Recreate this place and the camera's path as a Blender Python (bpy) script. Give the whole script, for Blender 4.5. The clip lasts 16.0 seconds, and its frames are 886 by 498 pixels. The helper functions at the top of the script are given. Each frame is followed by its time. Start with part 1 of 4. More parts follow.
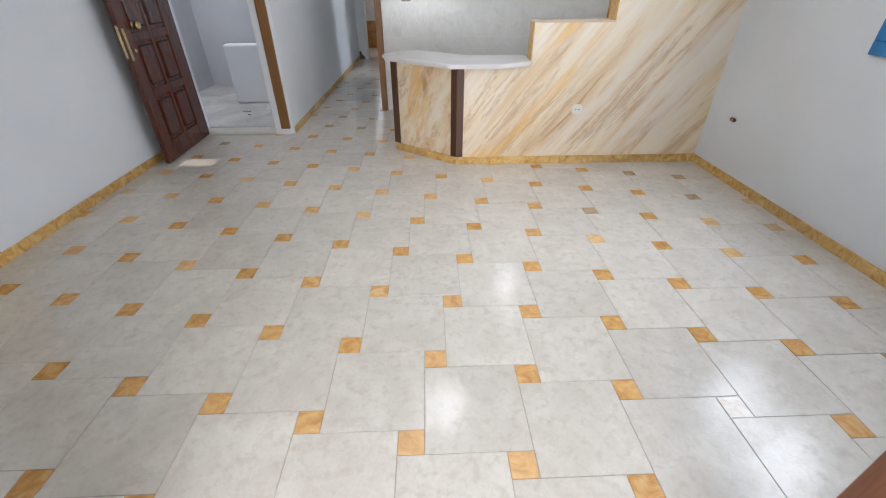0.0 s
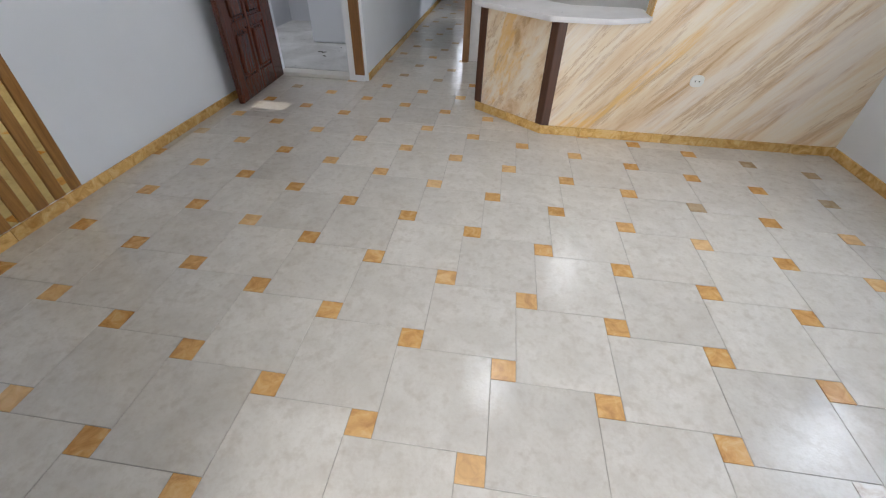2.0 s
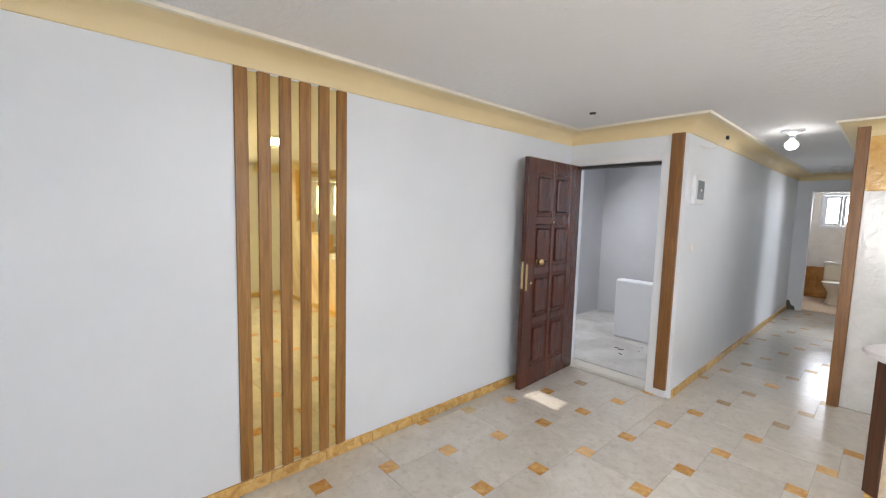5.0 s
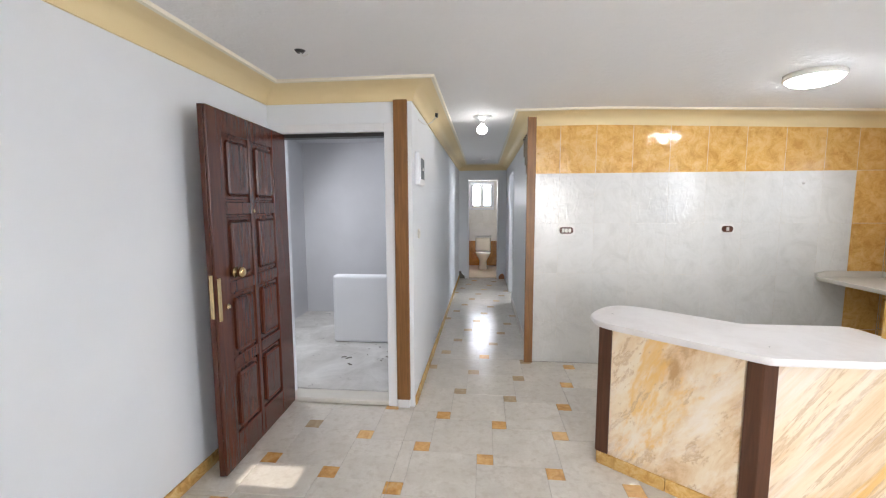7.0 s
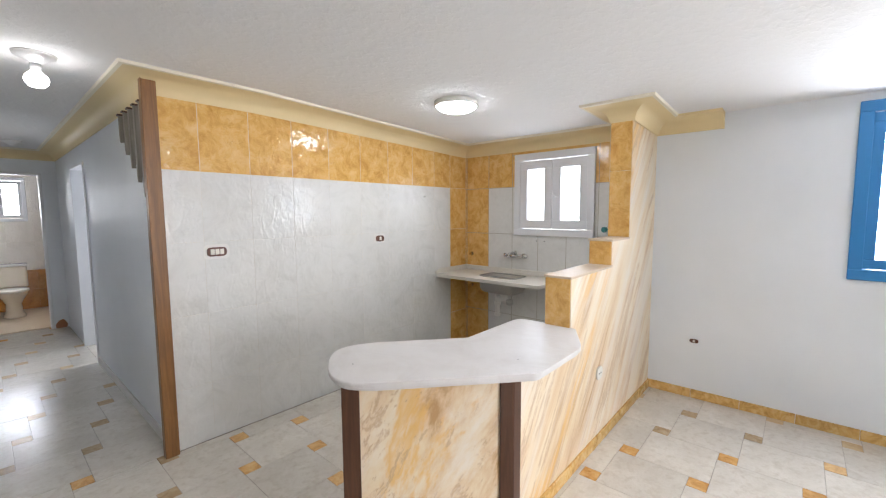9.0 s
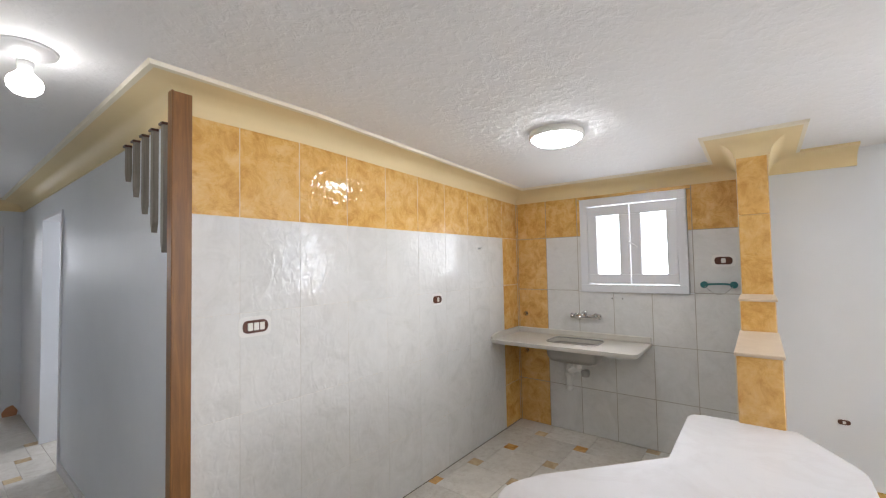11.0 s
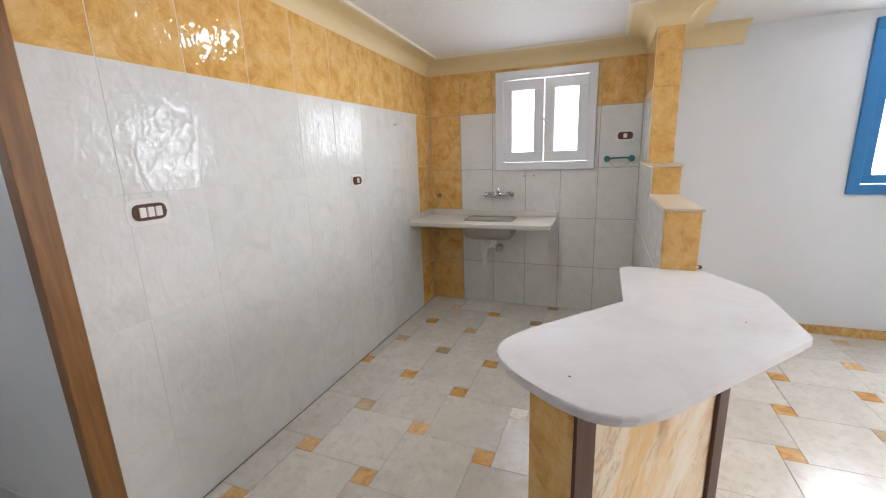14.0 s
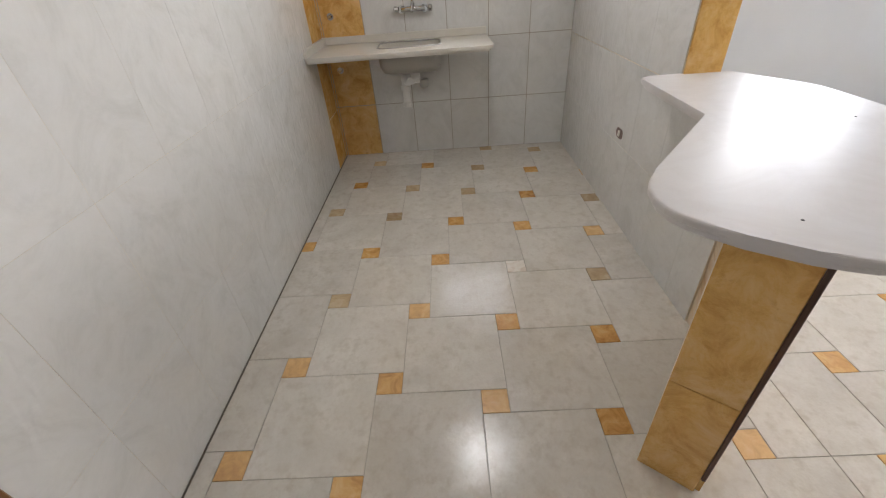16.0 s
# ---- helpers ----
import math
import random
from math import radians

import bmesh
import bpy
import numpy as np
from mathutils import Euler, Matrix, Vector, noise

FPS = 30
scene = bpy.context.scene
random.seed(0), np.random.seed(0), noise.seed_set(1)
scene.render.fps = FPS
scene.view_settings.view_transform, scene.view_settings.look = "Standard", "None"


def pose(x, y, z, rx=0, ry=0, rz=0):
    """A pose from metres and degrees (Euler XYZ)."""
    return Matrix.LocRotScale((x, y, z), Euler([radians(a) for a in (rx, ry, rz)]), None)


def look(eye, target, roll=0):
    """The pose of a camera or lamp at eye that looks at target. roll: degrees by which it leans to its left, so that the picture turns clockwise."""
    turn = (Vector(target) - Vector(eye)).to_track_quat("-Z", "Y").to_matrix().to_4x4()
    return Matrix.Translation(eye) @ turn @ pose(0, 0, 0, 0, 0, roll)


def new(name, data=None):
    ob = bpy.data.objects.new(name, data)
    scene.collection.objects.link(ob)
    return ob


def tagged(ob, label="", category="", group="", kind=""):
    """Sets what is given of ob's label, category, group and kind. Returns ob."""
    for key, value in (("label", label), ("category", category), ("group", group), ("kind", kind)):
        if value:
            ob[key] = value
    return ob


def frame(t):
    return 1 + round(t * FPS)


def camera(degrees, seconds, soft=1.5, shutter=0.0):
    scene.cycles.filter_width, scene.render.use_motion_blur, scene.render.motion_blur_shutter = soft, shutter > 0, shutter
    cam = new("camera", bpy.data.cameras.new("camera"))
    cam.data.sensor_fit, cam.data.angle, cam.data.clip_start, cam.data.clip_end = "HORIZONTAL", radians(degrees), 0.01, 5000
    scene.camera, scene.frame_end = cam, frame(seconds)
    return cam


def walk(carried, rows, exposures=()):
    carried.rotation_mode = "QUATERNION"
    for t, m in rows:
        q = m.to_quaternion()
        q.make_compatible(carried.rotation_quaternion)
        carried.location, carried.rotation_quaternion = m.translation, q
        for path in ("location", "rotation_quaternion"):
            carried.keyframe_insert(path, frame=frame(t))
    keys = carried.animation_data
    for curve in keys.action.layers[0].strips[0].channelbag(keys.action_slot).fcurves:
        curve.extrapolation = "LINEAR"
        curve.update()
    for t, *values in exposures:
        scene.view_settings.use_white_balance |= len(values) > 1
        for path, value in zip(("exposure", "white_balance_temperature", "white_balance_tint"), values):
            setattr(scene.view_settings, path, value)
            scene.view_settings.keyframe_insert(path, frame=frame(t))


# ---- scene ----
cam = camera(95.0, 16.0, 1.2)
PATH = [
    (0, (0.538, 0.386, 1.427), (0.602, 2.061, 0.337), -0.1),
    (0.5, (0.558, 0.43, 1.381), (0.598, 1.898, 0.022), -1.8),
    (1, (0.571, 0.493, 1.344), (0.591, 1.751, -0.211), -2.3),
    (1.5, (0.524, 0.582, 1.361), (0.539, 1.884, -0.157), -0.5),
    (2, (0.407, 0.683, 1.411), (0.226, 2.215, 0.139), 1.8),
    (2.5, (0.392, 0.728, 1.45), (-0.274, 2.279, 0.377), -0.3),
    (3, (0.545, 0.84, 1.479), (-0.585, 2.287, 0.685), 1.7),
    (3.5, (0.621, 0.882, 1.526), (-0.76, 2.252, 1.058), 1.2),
    (3.7, (0.6, 0.896, 1.542), (-0.84, 2.235, 1.174), 1.0),
    (5.8, (-0.086, 1.585, 1.594), (-1.537, 2.955, 1.457), 0.7),
    (6, (-0.151, 1.643, 1.604), (-1.475, 3.133, 1.443), 0.2),
    (6.5, (-0.332, 1.901, 1.581), (-1.084, 3.746, 1.411), -0.4),
    (7, (-0.467, 2.138, 1.521), (-0.664, 4.117, 1.315), -0.2),
    (7.5, (-0.528, 2.477, 1.55), (-0.256, 4.451, 1.384), -1.2),
    (8, (-0.587, 2.687, 1.532), (0.159, 4.536, 1.372), 0.3),
    (8.5, (-0.718, 2.918, 1.555), (0.594, 4.413, 1.352), -2.3),
    (8.7, (-0.738, 2.987, 1.55), (0.701, 4.359, 1.331), -1.4),
    (10.8, (-0.747, 4.053, 1.575), (0.854, 5.252, 1.593), -0.4),
    (11, (-0.701, 4.111, 1.582), (0.876, 5.339, 1.658), -1.1),
    (11.5, (-0.617, 4.234, 1.603), (0.992, 5.411, 1.769), -0.4),
    (12, (-0.66, 4.312, 1.601), (1.021, 5.373, 1.818), -0.8),
    (12.5, (-0.703, 4.355, 1.597), (0.994, 5.393, 1.807), 0.3),
    (13, (-0.713, 4.366, 1.586), (0.994, 5.399, 1.721), 0.2),
    (13.5, (-0.714, 4.401, 1.534), (1.053, 5.331, 1.422), -0.5),
    (14, (-0.712, 4.481, 1.47), (1.098, 5.199, 1.016), -2.0),
    (14.5, (-0.611, 4.618, 1.413), (1.183, 5.206, 0.751), -3.5),
    (15, (-0.469, 4.776, 1.393), (1.286, 5.169, 0.518), -6.1),
    (15.5, (-0.395, 4.937, 1.357), (1.305, 5.128, 0.321), -5.4),
    (16, (-0.354, 5.18, 1.326), (1.286, 5.24, 0.183), -4.5),
]
walk(cam, [(t, look(eye, target, roll)) for t, eye, target, roll in PATH], [(0.0, -0.02, 6200, 11), (1.0, -0.55, 6150, 11), (1.7, -0.44, 6200, 11), (2.5, 0.1, 6150, 11), (3.5, 0.54, 6350, 11), (6.0, 0.46, 6550, 12), (6.5, 0.5, 6350, 12), (7.0, 0.58, 6450, 12), (7.5, 0.46, 6550, 13), (8.0, 0.4, 6450, 12), (8.5, 0.42, 6400, 12), (11.0, 0.4, 6450, 13), (13.0, 0.4, 6450, 13), (14.0, 0.34, 6450, 13), (15.0, 0.26, 6600, 13), (16.0, 0.26, 6700, 13)])

# ---- daylight, sun and lamps ----
world = bpy.data.worlds.new("world")
scene.world = world
world.use_nodes = True
sky = world.node_tree.nodes.new("ShaderNodeTexSky")
sky.sky_type, sky.sun_disc = "NISHITA", False
sky.sun_elevation, sky.sun_rotation = radians(58.3), radians(14)
world.node_tree.links.new(sky.outputs[0], world.node_tree.nodes["Background"].inputs[0])
world.node_tree.nodes["Background"].inputs[1].default_value = 0.12

sun = new("sun", bpy.data.lights.new("sun", "SUN"))
sun.data.energy, sun.data.angle, sun.data.color = 2.0, radians(0.5), (1.0, 0.93, 0.82)
sun.matrix_world = look((-0.9, 9.0, 8.0), (-1.15, 8.0, 6.33))


def daylight(name, at, towards, width, height, watts, colour=(0.93, 0.96, 1.0)):
    """Sky light standing in a window's opening; in the stairwell, an added fill."""
    data = bpy.data.lights.new(name, "AREA")
    data.shape, data.size, data.size_y, data.energy, data.color = "RECTANGLE", width, height, watts, colour
    ob = new(name, data)
    ob.matrix_world = look(at, towards)
    return ob


daylight("daylight_kitchen", (3.23, 4.99, 1.74), (0, 4.99, 1.74), 0.72, 0.72, 10)
daylight("daylight_living", (3.23, 2.22, 1.66), (0, 2.22, 1.66), 1.06, 1.0, 31)
# the porch light is added through an assumed, unseen window to brighten the room
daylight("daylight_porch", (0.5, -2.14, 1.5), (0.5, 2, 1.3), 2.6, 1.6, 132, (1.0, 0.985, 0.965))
daylight("daylight_bath", (-0.51, 12.70, 1.80), (-0.51, 10, 1.75), 0.56, 0.6, 20)
daylight("daylight_bedroom", (2.06, 9.3, 1.6), (0, 9.3, 1.4), 0.8, 0.9, 32)
# added fill lamp inside the stairwell, which has no window here
daylight("daylight_stairs", (-2.9, 6.3, 2.0), (-1.5, 6.2, 0.6), 0.7, 0.7, 26)


# ---- materials ----
class Mat:
    """A small builder for node materials."""

    def __init__(self, name, colour, rough=0.5, metal=0.0):
        self.m = bpy.data.materials.new(name)
        self.m.use_nodes = True
        self.t = self.m.node_tree
        self.b = self.t.nodes["Principled BSDF"]
        self.b.inputs["Base Color"].default_value = (*colour, 1)
        self.b.inputs["Roughness"].default_value = rough
        self.b.inputs["Metallic"].default_value = metal
        self.height = None

    def node(self, kind, **inputs):
        n = self.t.nodes.new(kind)
        for k, v in inputs.items():
            n.inputs[k.replace("_", " ")].default_value = v
        return n

    def link(self, a, b):
        self.t.links.new(a, b)

    def coords(self, stretch=(1, 1, 1), turn=(0, 0, 0), shift=False):
        c = self.node("ShaderNodeTexCoord")
        m = self.node("ShaderNodeMapping", Scale=stretch, Rotation=turn)
        self.link(c.outputs["Object"], m.inputs["Vector"])
        if shift:
            info = self.node("ShaderNodeObjectInfo")
            mul = self.node("ShaderNodeMath")
            mul.operation = "MULTIPLY"
            mul.inputs[1].default_value = 37.0
            self.link(info.outputs["Random"], mul.inputs[0])
            self.link(mul.outputs[0], m.inputs["Location"])
        return m.outputs["Vector"]

    def noise(self, vec, scale, detail=4.0, rough=0.55, distort=0.0):
        n = self.node("ShaderNodeTexNoise", Scale=scale, Detail=detail, Roughness=rough, Distortion=distort)
        self.link(vec, n.inputs["Vector"])
        return n.outputs["Fac"]

    def ramp(self, fac, *stops):
        r = self.node("ShaderNodeValToRGB")
        e = r.color_ramp.elements
        while len(e) < len(stops):
            e.new(0.5)
        for el, (p, c) in zip(e, stops):
            el.position, el.color = p, (*c, 1)
        self.link(fac, r.inputs[0])
        return r.outputs[0]

    def mix(self, fac, a, b, mode="MIX"):
        n = self.node("ShaderNodeMix")
        n.data_type, n.blend_type = "RGBA", mode
        for sock, v in ((n.inputs[0], fac), (n.inputs[6], a), (n.inputs[7], b)):
            if isinstance(v, (int, float)):
                sock.default_value = v
            elif isinstance(v, tuple):
                sock.default_value = (*v, 1)
            else:
                self.link(v, sock)
        return n.outputs[2]

    def colour(self, out):
        self.link(out, self.b.inputs["Base Color"])
        return self

    def rough(self, fac, lo, hi):
        n = self.node("ShaderNodeMapRange")
        n.inputs[3].default_value, n.inputs[4].default_value = lo, hi
        self.link(fac, n.inputs[0])
        self.link(n.outputs[0], self.b.inputs["Roughness"])
        return self

    def bump(self, fac, strength, distance):
        n = self.node("ShaderNodeBump", Strength=strength, Distance=distance)
        self.link(fac, n.inputs["Height"])
        if self.height:
            self.link(self.height, n.inputs["Normal"])
        self.height = n.outputs[0]
        self.link(self.height, self.b.inputs["Normal"])
        return self

    def vary(self, out, lo, hi):
        """Brightness that differs from piece to piece."""
        info = self.node("ShaderNodeObjectInfo")
        n = self.node("ShaderNodeMapRange")
        n.inputs[3].default_value, n.inputs[4].default_value = lo, hi
        self.link(info.outputs["Random"], n.inputs[0])
        c = self.node("ShaderNodeCombineColor")
        for k in range(3):
            self.link(n.outputs[0], c.inputs[k])
        return self.mix(1.0, out, c.outputs[0], "MULTIPLY")


def paint(name, colour, rough=0.6, stain=0.06, relief=0.25):
    k = Mat(name, colour, rough)
    v = k.coords()
    dark = tuple(c * (1 - stain) for c in colour)
    k.colour(k.mix(k.ramp(k.noise(v, 1.3, 5), (0.35, (0, 0, 0)), (0.7, (1, 1, 1))), dark, colour))
    k.rough(k.noise(v, 3.0), rough - 0.08, rough + 0.1)
    k.bump(k.noise(v, 4.0, 3), relief * 0.5, 0.01)
    k.bump(k.noise(v, 160.0, 3), relief, 0.0015)
    return k.m


WALL = paint("white_wall_paint", (0.80, 0.83, 0.865), 0.5)
WALL_GREY = paint("grey_plaster", (0.60, 0.60, 0.62), 0.7, 0.12)
TRIM_WHITE = paint("white_trim_paint", (0.80, 0.81, 0.83), 0.4, 0.05, 0.15)
CORNICE = paint("cream_yellow_paint", (0.80, 0.65, 0.37), 0.55, 0.05, 0.2)
BEAD = paint("pale_cream_paint", (0.82, 0.76, 0.62), 0.5, 0.04, 0.15)


def ceiling_paint():
    k = Mat("rough_ceiling_plaster", (0.78, 0.785, 0.79), 0.75)
    v = k.coords()
    k.colour(k.mix(k.noise(v, 0.8, 3), (0.78, 0.78, 0.78), (0.83, 0.83, 0.83)))
    k.bump(k.ramp(k.noise(v, 20.0, 5, 0.6, 0.4), (0.45, (0, 0, 0)), (0.72, (1, 1, 1))), 0.3, 0.007)
    k.bump(k.noise(v, 60.0, 3), 0.3, 0.003)
    return k.m


CEILING = ceiling_paint()


def floor_tile():
    k = Mat("cream_floor_tile", (0.66, 0.62, 0.55), 0.22)
    v = k.coords(shift=True)
    c = k.mix(k.ramp(k.noise(v, 5.0, 6, 0.6, 0.8), (0.35, (0, 0, 0)), (0.68, (1, 1, 1))), (0.615, 0.575, 0.51), (0.715, 0.675, 0.61))
    c = k.mix(k.ramp(k.noise(v, 22.0, 4, 0.6), (0.5, (0, 0, 0)), (0.8, (1, 1, 1))), c, (0.53, 0.475, 0.40))
    c = k.mix(k.ramp(k.noise(v, 60.0, 4, 0.7), (0.45, (0, 0, 0)), (0.75, (0.45, 0.45, 0.45))), c, (0.55, 0.49, 0.41))
    k.colour(k.vary(c, 0.93, 1.05))
    k.rough(k.noise(v, 7.0, 3), 0.13, 0.19)
    k.bump(k.noise(v, 110.0, 2, 0.5), 0.27, 0.002)
    k.bump(k.noise(v, 5.0, 2), 0.07, 0.006)
    return k.m


def inset_tile(name, dark, mid, light, pale=0.0):
    k = Mat(name, mid, 0.25)
    v = k.coords(shift=True)
    c = k.ramp(k.noise(v, 14.0, 6, 0.65, 1.2), (0.3, dark), (0.52, mid), (0.72, light))
    # some pieces are paler and greyer than the rest
    info = k.node("ShaderNodeObjectInfo")
    worn = k.ramp(info.outputs["Random"], (0.45, (0, 0, 0)), (1.0, (pale, pale, pale)))
    k.colour(k.vary(k.mix(worn, c, (0.72, 0.56, 0.36)), 0.86, 1.08))
    k.bump(k.noise(v, 60.0, 3), 0.2, 0.002)
    return k.m


FLOOR_TILE = floor_tile()
INSET = inset_tile("ochre_inset_tile", (0.48, 0.22, 0.055), (0.69, 0.38, 0.12), (0.77, 0.52, 0.24), 0.4)
# ochre inset with grazing floor glare, and the hall's dirt, put into its colour
INSET_GLARE = inset_tile("glare_dulled_brown_inset_tile", (0.38, 0.26, 0.14), (0.50, 0.37, 0.22), (0.60, 0.49, 0.34), 0.5)
INSET_PALE = inset_tile("pale_marbled_inset_tile", (0.55, 0.42, 0.32), (0.74, 0.68, 0.60), (0.80, 0.77, 0.72))
SKIRT = inset_tile("ochre_skirting_tile", (0.46, 0.24, 0.06), (0.69, 0.43, 0.145), (0.78, 0.58, 0.29))


def joint(name, a, b):
    k = Mat(name, a, 0.85)
    v = k.coords()
    k.colour(k.mix(k.noise(v, 3.0, 5), a, b)).bump(k.noise(v, 90.0), 0.4, 0.002)
    return k.m


GROUT = joint("grey_floor_grout", (0.56, 0.52, 0.45), (0.33, 0.30, 0.25))
GROUT_WALL = joint("pale_wall_grout", (0.78, 0.70, 0.56), (0.66, 0.56, 0.42))


def wall_tile(name, dark, mid, light, scale, rough=0.05, swirl=1.6):
    k = Mat(name, mid, rough)
    v = k.coords(shift=True)
    c = k.ramp(k.noise(v, scale, 9, 0.74, swirl), (0.3, dark), (0.5, mid), (0.7, light))
    flecks = k.ramp(k.noise(v, scale * 2.3, 6, 0.7, 0.3), (0.58, (0, 0, 0)), (0.74, (0.75, 0.75, 0.75)))
    k.colour(k.vary(k.mix(flecks, c, dark), 0.985, 1.015))
    w = k.coords((1, 1, 0.75))
    k.bump(k.noise(w, 24.0, 1, 0.4, 0.8), 0.6, 0.005)
    k.bump(k.noise(w, 9.0, 1, 0.4), 0.2, 0.006)
    return k.m


TILE_WHITE = wall_tile("white_marbled_wall_tile", (0.635, 0.63, 0.605), (0.715, 0.71, 0.69), (0.76, 0.755, 0.74), 3.6)
TILE_OCHRE = wall_tile("ochre_marbled_wall_tile", (0.54, 0.26, 0.055), (0.74, 0.44, 0.135), (0.83, 0.59, 0.28), 9.0, 0.05, 0.5)


def wood(name, dark, light, rough=0.35, across="z"):
    k = Mat(name, light, rough)
    v = k.coords({"z": (1, 1, 0.06), "y": (1, 0.06, 1), "x": (0.06, 1, 1)}[across], shift=True)
    grain = k.noise(v, 38.0, 6, 0.62, 0.9)
    c = k.ramp(grain, (0.3, dark), (0.66, light))
    fine = k.noise(v, 180.0, 3, 0.6)
    k.colour(k.mix(k.ramp(fine, (0.55, (0, 0, 0)), (0.75, (0.6, 0.6, 0.6))), c, dark))
    k.rough(grain, rough - 0.03, rough + 0.06)
    k.bump(fine, 0.15, 0.001)
    return k.m


WOOD_MID = wood("walnut_brown_wood", (0.20, 0.085, 0.019), (0.40, 0.20, 0.052), 0.3)
WOOD_RED = wood("dark_reddish_door_wood", (0.058, 0.015, 0.009), (0.105, 0.027, 0.012), 0.2)
WOOD_DARK = wood("dark_chocolate_wood", (0.055, 0.020, 0.009), (0.10, 0.038, 0.017), 0.33)
WOOD_BROWN = wood("brown_post_wood", (0.155, 0.064, 0.018), (0.275, 0.125, 0.035), 0.38)
WOOD_POST = wood("reddish_brown_wood", (0.10, 0.032, 0.014), (0.19, 0.07, 0.03), 0.35)
WOOD_GREY = wood("weathered_grey_wood", (0.19, 0.165, 0.135), (0.30, 0.27, 0.23), 0.55)


def streaked(name, tilt):
    """Faux marble painted in slanting streaks."""
    k = Mat(name, (0.75, 0.6, 0.4), 0.45)
    v = k.coords((1.0, 1.0, 1.0), (0, tilt, 0))
    m = k.node("ShaderNodeMapping", Scale=(2.0, 2.0, 0.2))
    k.link(v, m.inputs["Vector"])
    v = m.outputs["Vector"]
    c = k.ramp(k.noise(v, 2.6, 8, 0.7, 0.35), (0.34, (0.52, 0.31, 0.14)), (0.43, (0.72, 0.53, 0.33)), (0.53, (0.80, 0.66, 0.47)), (0.68, (0.84, 0.75, 0.62)))
    c = k.mix(k.ramp(k.noise(v, 1.1, 6, 0.62, 0.4), (0.53, (0, 0, 0)), (0.57, (0.85, 0.85, 0.85)), (0.66, (0.1, 0.1, 0.1))), c, (0.78, 0.48, 0.15))
    c = k.mix(k.ramp(k.noise(v, 5.0, 7, 0.72, 0.4), (0.56, (0, 0, 0)), (0.60, (0.8, 0.8, 0.8)), (0.66, (0.1, 0.1, 0.1))), c, (0.55, 0.37, 0.22))
    c = k.mix(k.ramp(k.noise(v, 1.7, 8, 0.72, 0.45), (0.50, (0, 0, 0)), (0.60, (0.65, 0.65, 0.65))), c, (0.85, 0.785, 0.70))
    k.colour(c)
    k.rough(k.noise(v, 6.0, 4), 0.3, 0.5)
    k.bump(k.noise(v, 6.0, 8, 0.7), 0.5, 0.005)
    return k.m


MARBLE_STREAK = streaked("streaked_yellow_faux_marble", radians(-38))


def stone(name, base, vein, rough=0.18, veins=0.16):
    k = Mat(name, base, rough)
    k.b.inputs["Specular IOR Level"].default_value = 0.12
    v = k.coords()
    c = k.mix(k.ramp(k.noise(v, 2.4, 7, 0.6, 1.8), (0.47, (0, 0, 0)), (0.53, (veins,) * 3), (0.6, (0, 0, 0))), base, vein)
    c = k.mix(k.ramp(k.noise(v, 42.0, 4, 0.7), (0.66, (0, 0, 0)), (0.74, (0.3, 0.3, 0.3))), c, vein)
    c = k.mix(k.ramp(k.noise(v, 3.2, 5, 0.6, 0.6), (0.50, (0, 0, 0)), (0.72, (0.4, 0.4, 0.4))), c, vein)
    k.colour(c)
    k.rough(k.noise(v, 6.0), rough - 0.03, rough + 0.06)
    return k.m


MARBLE_WHITE = stone("white_marble", (0.71, 0.69, 0.685), (0.54, 0.50, 0.48), 0.3, 0.16)
MARBLE_CREAM = stone("cream_marble", (0.64, 0.52, 0.39), (0.50, 0.38, 0.26), 0.36)
MARBLE_SINK = stone("speckled_cream_marble", (0.70, 0.67, 0.61), (0.58, 0.54, 0.48), 0.34)


def plain(name, colour, rough=0.4, metal=0.0, glow=0.0):
    k = Mat(name, colour, rough, metal)
    v = k.coords()
    k.rough(k.noise(v, 25.0), max(0.02, rough - 0.015), rough + 0.02)
    if glow:
        k.b.inputs["Emission Color"].default_value = (*colour, 1)
        k.b.inputs["Emission Strength"].default_value = glow
    return k.m


def gold_mirror():
    k = Mat("gold_tinted_mirror", (0.96, 0.77, 0.36), 0.035, 1.0)
    v = k.coords((1, 1, 0.5))
    k.bump(k.noise(v, 3.0, 2), 0.08, 0.01)
    return k.m


GOLD = gold_mirror()
ALU = plain("white_aluminium", (0.74, 0.75, 0.78), 0.3)
BLUE = plain("blue_painted_wood", (0.03, 0.22, 0.52), 0.35)
STEEL = plain("brushed_steel", (0.42, 0.41, 0.39), 0.34, 1.0)
CHROME = plain("chrome", (0.60, 0.60, 0.60), 0.09, 1.0)
SILVER = plain("satin_silver", (0.78, 0.78, 0.78), 0.35, 0.6)
BRASS = plain("worn_brass", (0.65, 0.48, 0.26), 0.25, 1.0)
PVC = plain("white_plastic", (0.75, 0.74, 0.71), 0.35)
SOCKET_BROWN = plain("brown_socket_plastic", (0.10, 0.035, 0.02), 0.3)
SOCKET_WHITE = plain("ivory_socket_plastic", (0.78, 0.76, 0.70), 0.3)
DARK = plain("dark_plastic", (0.03, 0.03, 0.03), 0.4)
SMOKE = plain("grey_smoked_plastic", (0.22, 0.24, 0.25), 0.25)
TEAL = plain("teal_plastic", (0.03, 0.16, 0.16), 0.3)
CERAMIC = plain("cream_ceramic", (0.76, 0.68, 0.55), 0.1)
CERAMIC_WHITE = plain("white_ceramic", (0.80, 0.78, 0.73), 0.1)
BULB = plain("lit_bulb_glass", (1.0, 0.98, 0.95), 0.3, 0, 20.0)
